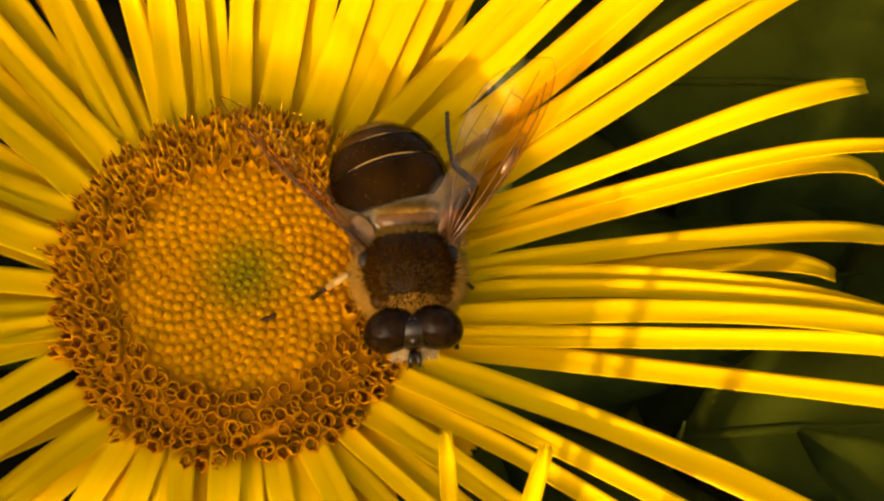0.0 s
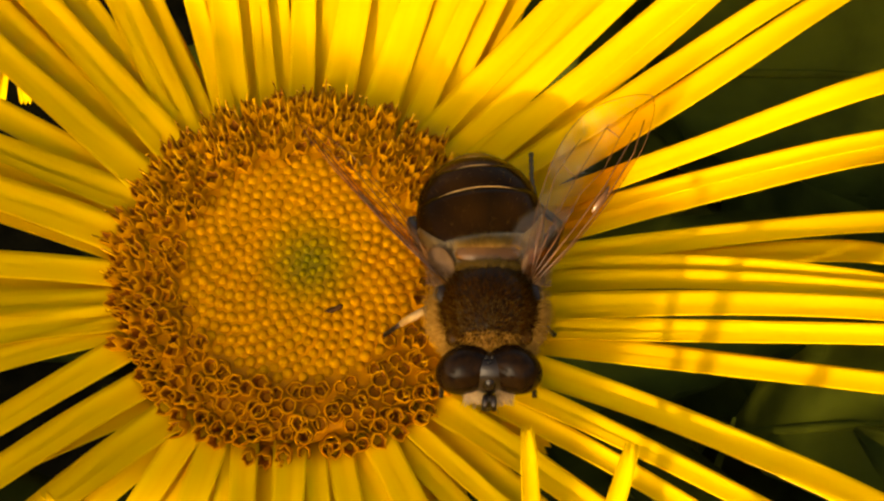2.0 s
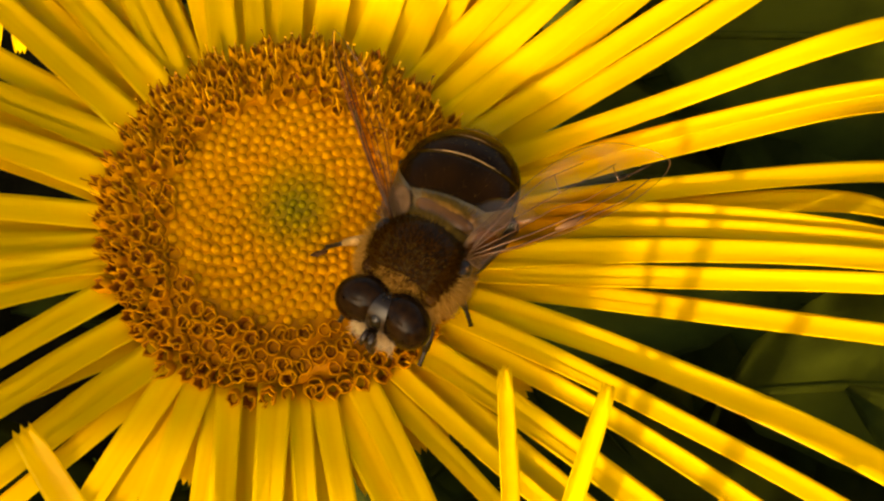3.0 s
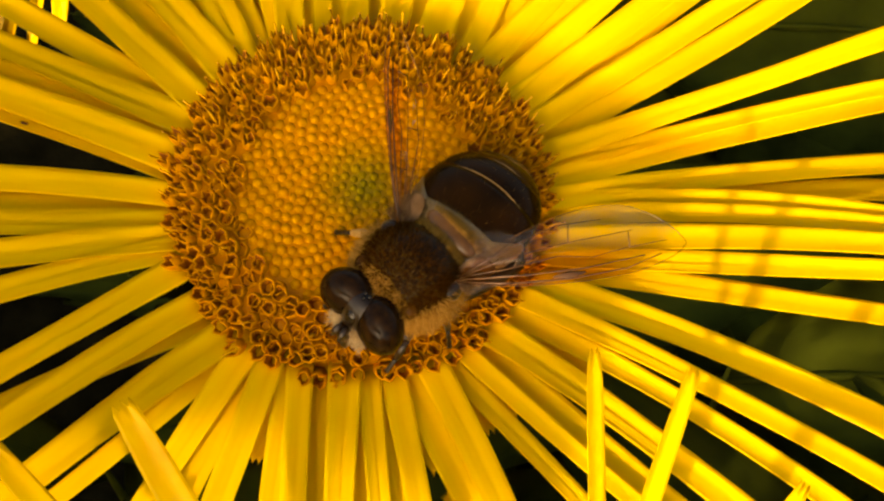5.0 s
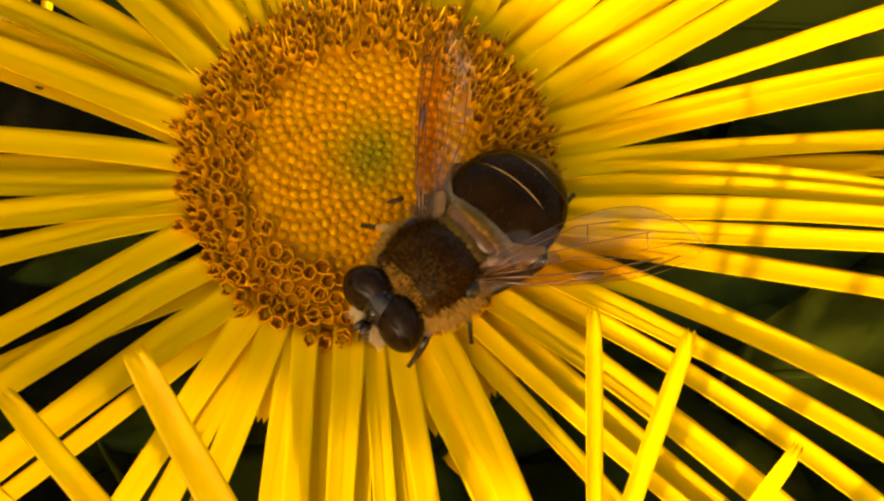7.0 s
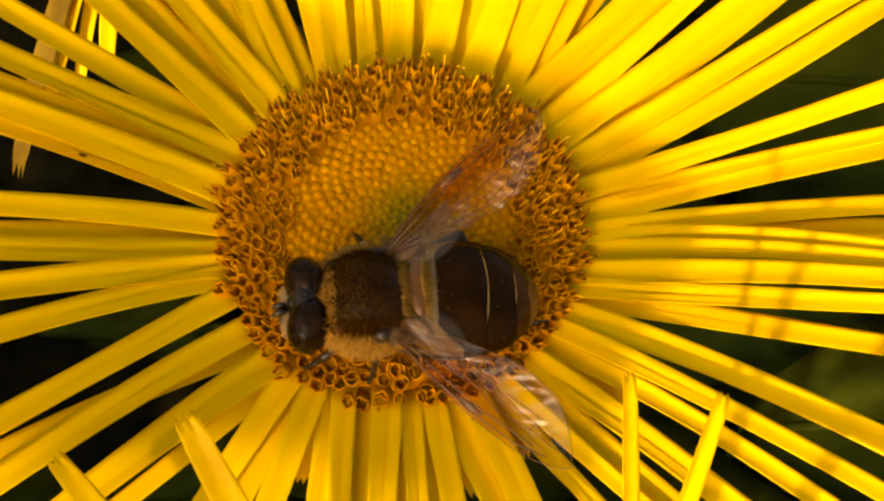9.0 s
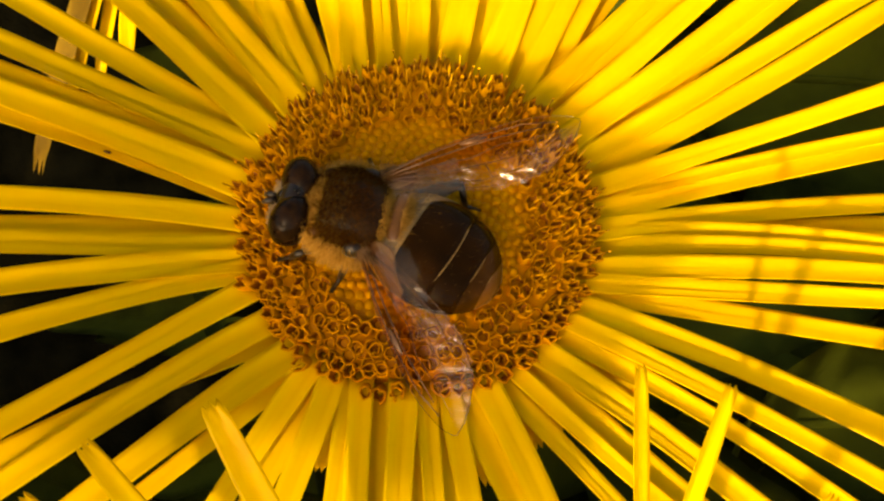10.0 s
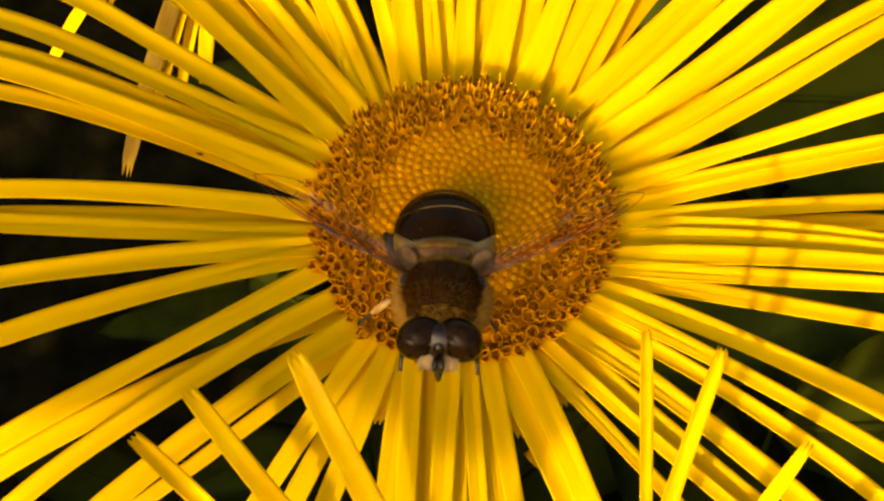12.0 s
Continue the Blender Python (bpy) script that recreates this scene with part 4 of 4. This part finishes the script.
    ball(bm, (3.18, 0, cz + 0.18), (0.46, 0.4, 0.56), 20, 14)
    part("frons", bm, M_FRONS, head, "shiny black bump between the eyes")
    bm = bmesh.new()
    for dx, dy in ((0.0, 0.0), (-0.22, 0.13), (-0.22, -0.13)):
        ball(bm, (2.75 + dx, dy, cz + 1.22), (0.09, 0.09, 0.08), 8, 6)
    part("ocelli", bm, M_FRONS, head, "three tiny simple eyes on top")
    bm = bmesh.new()
    ball(bm, (3.75, 0, cz - 0.85), (0.32, 0.32, 0.6), 14, 10)
    tube(bm, [(3.8, 0, cz - 1.1), (3.7, 0, cz - 1.7), (3.6, 0, cz - 2.3)], [0.26, 0.22, 0.15], 8)
    part("mouthparts", bm, M_BLACK, head)
    bm = bmesh.new()
    hair(bm, rng, 500, lambda: (Vector((2.1 + rng.uniform(-0.2, 0.2), rng.uniform(-1.6, 1.6), cz + 0.75)), Vector((0.1, 0, 1))), 0.4, (0.2, 0, 0), 0.018)
    tagged(part("collar_fur", bm, M_HAIR_PALE, thorax, "tan fur behind the head"), kind="stuff")
    # wing lobes
    for side in (-1, 1):
        bm = bmesh.new()
        ball(bm, (-1.85, 2.0 * side, cz + 0.85), (0.85, 0.55, 0.1), 18, 10, pose(0, 0, 0, -24 * side, 12, -25 * side))
        ball(bm, (-1.2, 2.15 * side, cz + 0.75), (0.38, 0.34, 0.13), 14, 8, pose(0, 0, 0, -30 * side, 0, 20 * side))
        hair(bm, rng, 700, lambda s=side: (Vector((-1.7 + rng.uniform(-0.9, 0.9), (2.0 + rng.uniform(-0.5, 0.6)) * s, cz + 0.88)), Vector((-0.3, 0.5 * s, 0.5))), 0.36, (0, 0, 0), 0.016)
        part("wing_lobe", bm, M_SQUAMA, thorax, "pale fringed lobe at the wing root")
    # legs
    for side in (-1, 1):
        make_leg(fly, [(1.1, 1.1 * side, 1.5), (1.8, 1.9 * side, 1.5), (2.4, 2.0 * side, 0.6), (3.0, 2.05 * side, 0.1)], False)
        reach = 1.0 if side < 0 else 0.66
        make_leg(fly, [(-0.3, 1.4 * side, 1.4), (-0.4, 2.75 * reach * side, 1.9), (-0.2, 3.8 * reach * side, 0.8), (0.1, 4.6 * reach * side, 0.1)], side < 0)
    hind_leg = make_leg(fly, [(-1.3, 1.3, 1.2), (-4.4, 3.4, 2.2), (-5.8, 2.5, 1.3), (-7.4, 2.4, 0.8), (-9.0, 2.5, 0.3)], False, 1.3)
    make_leg(fly, [(-1.3, -1.3, 1.2), (-4.7, -3.4, 2.0), (-5.2, -2.8, 1.0), (-6.4, -3.0, 0.3)], False, 1.3)
    return fly, make_wing(fly, 1), make_wing(fly, -1), hind_leg, abdomen


fly, wing_left, wing_right, hind_leg, abdomen = make_fly()
fly.scale = (1.085, 1.085, 1.085)


# ---- foliage and ground ----
def leaf(bm, length, width, droop, rng):
    """A pointed leaf along +x with a sunk midrib, wavy edges and a short stalk."""
    n, across = 14, (-1, -0.55, -0.06, 0.06, 0.55, 1)
    rows = []
    x = z = 0.0
    ph = rng.uniform(0, 6)
    for i in range(n + 1):
        s = i / n
        th = radians(20 - droop * s)
        if i:
            x, z = x + length / n * math.cos(th), z + length / n * math.sin(th)
        w = width / 2 * max(0.03, math.sin(math.pi * min(1, s ** 0.75)) ** 0.8)
        rows.append([bm.verts.new((x, v * w * (1 + 0.06 * math.sin(23 * s + ph)), z + abs(v) * w * 0.35 + (0.07 * w * math.sin(17 * s + ph + 2 * v) if abs(v) == 1 else 0) - (0.05 * w if abs(v) < 0.1 else 0))) for v in across])
    for a, b in zip(rows, rows[1:]):
        for k in range(len(across) - 1):
            bm.faces.new((a[k], b[k], b[k + 1], a[k + 1]))
    tube(bm, [(length * 0.97 * i / 8, 0, rows[round(n * i / 8)][2].co.z - 0.4) for i in range(9)], [1.0 - 0.1 * i for i in range(9)], 6)
    bmesh.ops.solidify(bm, geom=list(bm.faces), thickness=0.25)


def tube_stem(parent, points, radius):
    bm = bmesh.new()
    tube(bm, points, [0.3] + [radius] * (len(points) - 1), 8)
    part("stem", bm, M_GREEN, parent)


def plant(x, y, top, leaves, seed, long=80.0):
    rng = random.Random(seed)
    ob = tagged(new("leafy_plant"), "dark green leafy plant in shade below the flowers", "plant", "leafy plants")
    tube_stem(ob, [(x, y, top), (x + 3, y - 4, top - 120), (x, y, -700)], 2.4)
    for k in range(leaves):
        bm = bmesh.new()
        leaf(bm, long * rng.uniform(0.7, 1.2), long * rng.uniform(0.28, 0.4), rng.uniform(30, 80), rng)
        lf = part("leaf", bm, M_GREEN, ob)
        lf.matrix_basis = at(x, y, top - 12 - 22 * k + rng.uniform(-5, 5), rng.uniform(-15, 15), rng.uniform(-10, 15), k * 137.5 + rng.uniform(-20, 20))


for n, (x, y, top) in enumerate([(56, 46, -165), (70, -10, -140), (48, -52, -60), (2, 105, -175), (20, 88, -165), (95, 40, -165), (5, 40, -120), (-10, -75, -70), (110, -50, -60)]):
    plant(x, y, top, 9, 40 + n)
for n, (x, y) in enumerate([(85, 70), (60, 140), (140, 10), (70, -110), (90, 20), (130, 120)]):
    plant(x, y, -190 - 17 * n, 12, 70 + n, 170.0)
for n, (x, y, top) in enumerate([(-62, 70, -260), (-85, 10, -300), (-45, -30, -280)]):
    plant(x, y, top, 8, 90 + n, 60.0)

def shrub():
    """A dense unseen shrub added on the sunny side to shade the plants and the soil below the flowers."""
    rng = random.Random(61)
    ob = tagged(new("added_shade_shrub"), "unseen dense leafy shrub added on the sunny side to cast shade", "shrub")
    kinds = []
    for _ in range(4):
        bm = bmesh.new()
        leaf(bm, 110 * rng.uniform(0.8, 1.2), 46 * rng.uniform(0.85, 1.15), rng.uniform(30, 70), rng)
        me = bpy.data.meshes.new("leaf")
        bm.to_mesh(me)
        bm.free()
        kinds.append(me)
    way = Vector((math.cos(radians(SUN_AZIMUTH)), math.sin(radians(SUN_AZIMUTH)), 0))
    along = Vector((-way.y, way.x, 0))
    crown = bmesh.new()
    for k in range(880):
        u, depth, z = rng.uniform(-520, 400), rng.uniform(0, 90), rng.uniform(-620, 40)
        p = way * (165 + depth) + along * u
        first = len(crown.verts)
        crown.from_mesh(kinds[k % 4])
        crown.verts.ensure_lookup_table()
        bmesh.ops.transform(crown, matrix=pose(p.x, p.y, z - 8, rng.uniform(-50, 50), rng.uniform(10, 60), rng.uniform(0, 360)), verts=crown.verts[first:])
    tagged(part("foliage", crown, M_GREEN, ob), kind="stuff")
    for u in (-400, -240, -80, 90, 250):
        p = way * 215 + along * u
        tube_stem(ob, [(p.x, p.y, -40), (p.x + 6, p.y - 8, -300), (p.x, p.y, -700)], 4.0)


shrub()

bm = bmesh.new()
size = 400000.0
vs = [bm.verts.new((sx * size, sy * size, -700)) for sx, sy in ((-1, -1), (1, -1), (1, 1), (-1, 1))]
bm.faces.new(vs)
tagged(part("ground", bm, M_SOIL, smooth=False), "garden soil with shade darkened into its colour", "ground", kind="structure")


# ---- what shades the flower ----
def make_shade_caster():
    """An unseen leaf-shaped caster added over the flower; its shadow lies on the disc and drifts as it is moved."""
    ob = tagged(new("added_shade_caster"), "unseen leaf-shaped shade caster on a tall stalk, added overhead", "plant")
    h = 26.0
    ox, oy = sun_way.x / sun_way.z * h, sun_way.y / sun_way.z * h
    bm = bmesh.new()
    outline = [(-31, 29), (-18, 21), (-8, 14.5), (0, 11.5), (6.5, 8.4), (10.5, 5.2), (12.9, 2.4), (13.9, -0.4), (12.5, -2.7), (10.6, -4.8), (8.6, -8), (7, -13), (4, -17.5), (-2, -16), (-7, -13), (-14, -11.5), (-24, -11), (-33, -8), (-36, 10)]
    rim = [bm.verts.new((ox + x, oy + y, h)) for x, y in outline]
    bm.faces.new(rim)
    bmesh.ops.solidify(bm, geom=list(bm.faces), thickness=0.4)
    blade = part("leaf", bm, M_SHADE_CASTER, ob, smooth=False)
    bm = bmesh.new()
    tube(bm, [(ox - 35, oy + 2, h - 0.3), (ox - 15, oy + 1.5, h - 0.3), (ox + 6, oy + 1, h - 0.3)], [0.6, 0.4, 0.15], 8)
    for k in range(5):
        for d in (-1, 1):
            x = ox - 31 + 7.5 * k
            tube(bm, [(x, oy + 1.8, h - 0.25), (x + 5, oy + 1.8 + 5 * d, h - 0.25), (x + 8, oy + 1.8 + 9 * d, h - 0.25)], [0.2, 0.14, 0.06], 6)
    part("midrib", bm, M_STEM, blade, "pale midrib with side veins")
    bm = bmesh.new()
    tube(bm, [(ox - 33.5, oy + 2, h - 0.6), (ox - 60, oy - 20, 15), (ox - 80, oy - 40, -300), (ox - 80, oy - 40, -700)], [1.5, 2, 3, 4], 10)
    part("stalk", bm, M_STEM, ob)
    return ob


shade_caster = make_shade_caster()


# ---- what moves ----
FLY = [  # seconds, place, turn, pitch (up is negative)
    (0, 8.68, -1.53, -90.9, 6.3), (0.5, 7.94, -2.08, -92.1, 6.9), (1, 8.46, -2.78, -92.6, 6.9), (1.5, 9.35, -3.19, -91.9, 8),
    (2, 8.75, -4.34, -94.5, 1.3), (2.2, 6.88, -5.25, -120.4, -5.9), (2.5, 5.85, -4.56, -121.1, -5.7), (3, 5.96, -4.91, -124.5, -6.2),
    (3.5, 4.48, -5.15, -128.8, -6.8), (5.3, 1.98, -6.1, -145.6, -5.7), (5.5, 1.97, -6.15, -148.2, -5.1), (6, 3.06, -6.84, -144.6, -9.9),
    (6.5, 3.18, -8.05, -136.7, -2.7), (8.5, -0.8, -5.35, -173.5, -1.5), (9, -2.02, -5.56, -176.9, -2.6), (9.5, -1.61, -3.5, -188.5, -2.4),
    (10, -3.72, -0.96, -195.3, -4.7), (10.5, -3.56, -1.1, -191.4, -4.4), (11, -4.46, -1.74, -183.1, 2.3), (11.5, -5.51, -3.09, -175, -2),
    (11.6, -4.98, -3.9, -165.6, -6.7), (11.7, -2.08, -4.76, -127, 3.8), (11.8, -1.55, -5.23, -114.5, 0.7), (11.9, 0.48, -8.36, -95.8, -2.7),
    (12, -1.5, -9.13, -94.7, -12.2),
]
ABDOMEN_BEND = [(0, 12.9), (0.5, 5.1), (1, 7.3), (1.5, 12.1), (2, 6.6), (2.2, 7.4), (2.5, 3.8), (3, 10.5), (3.5, 4.3), (5.3, 12.4), (5.5, 13.1), (6, 12.9), (6.5, 10.3), (8.5, 1.7), (9, -2.3), (9.5, -13.7), (10, -17.3), (10.5, -16.4), (11, -8.2), (11.5, -3), (11.6, 5.1), (11.7, -0.9), (11.8, -2.9), (11.9, -6.3), (12, 2.4)]
FLY_LIFT = {11.8: 0.6, 11.9: 1.6, 12: 3.0}  # it takes off at the end
WING_LEFT = [  # seconds, spread, roll, pitch
    (0, 37, 14, -10), (2.0, 37, 14, -10), (3.5, 39, 14, -10), (5.3, 38, 14, -10), (6.7, 37, 16, -8), (8.3, 37, 27, 4), (9, 46, 29, 6), (9.5, 53, 29, 6),
    (10, 53, 28, 6), (10.5, 51, 28, 6), (11, 52, 28, 6), (11.5, 47, 28, 6), (11.6, 40, 24, 0), (11.7, 50, 4, -10), (11.8, 62, -16, -14), (11.9, 70, -24, -14), (12, 66, -24, -14)]
WING_RIGHT = [
    (0, 42, -55, -8), (2.0, 43, -55, -8), (2.2, 48, -55, -8), (3.5, 49, -55, -8), (5.3, 52, -50, -8), (6, 53, -48, -8), (6.7, 46, -40, -8), (8.3, 52, 12, -8), (9, 42, 10, -8), (9.5, 37, 8, -8),
    (10, 32, 6, -10), (11, 32, 6, -10), (11.5, 38, 6, -10), (11.6, 42, 6, -10), (11.7, 50, 4, -10), (11.8, 62, -16, -14), (11.9, 70, -24, -14), (12, 66, -24, -14)]
SHADE_DRIFT = [(0, 6.6, 0.5), (2.5, 4.8, 0), (5.5, 3.0, 0), (9.5, 2.0, 0), (11, 0, 0), (12, -0.4, 0)]


def motions():
    walk(fly, [(t, at(x, y, 0.45 + FLY_LIFT.get(t, 0), 0, pitch, turn)) for t, x, y, turn, pitch in FLY])
    for wing, side, spread in ((wing_left, 1, WING_LEFT), (wing_right, -1, WING_RIGHT)):
        walk(wing, [(t, at(-0.9, 1.75 * side, 3.55, 0, 0, (180 - a) * side) @ pose(0, 0, 0, roll * side, pitch, 0)) for t, a, roll, pitch in spread])
    walk(abdomen, [(t, at(-1.8, 0, 0) @ pose(0, 0, 0, 0, 0, bend) @ at(1.8, 0, 0)) for t, bend in ABDOMEN_BEND])
    walk(hind_leg, [(0, at(0, 0, 0)), (1.9, at(0, 0, 0)), (2.3, at(0.6, 0.5, -0.5, 0, 0, 16)), (12, at(0.6, 0.5, -0.5, 0, 0, 16))])
    walk(shade_caster, [(t, at(dx, dy, 0)) for t, dx, dy in SHADE_DRIFT])


motions()
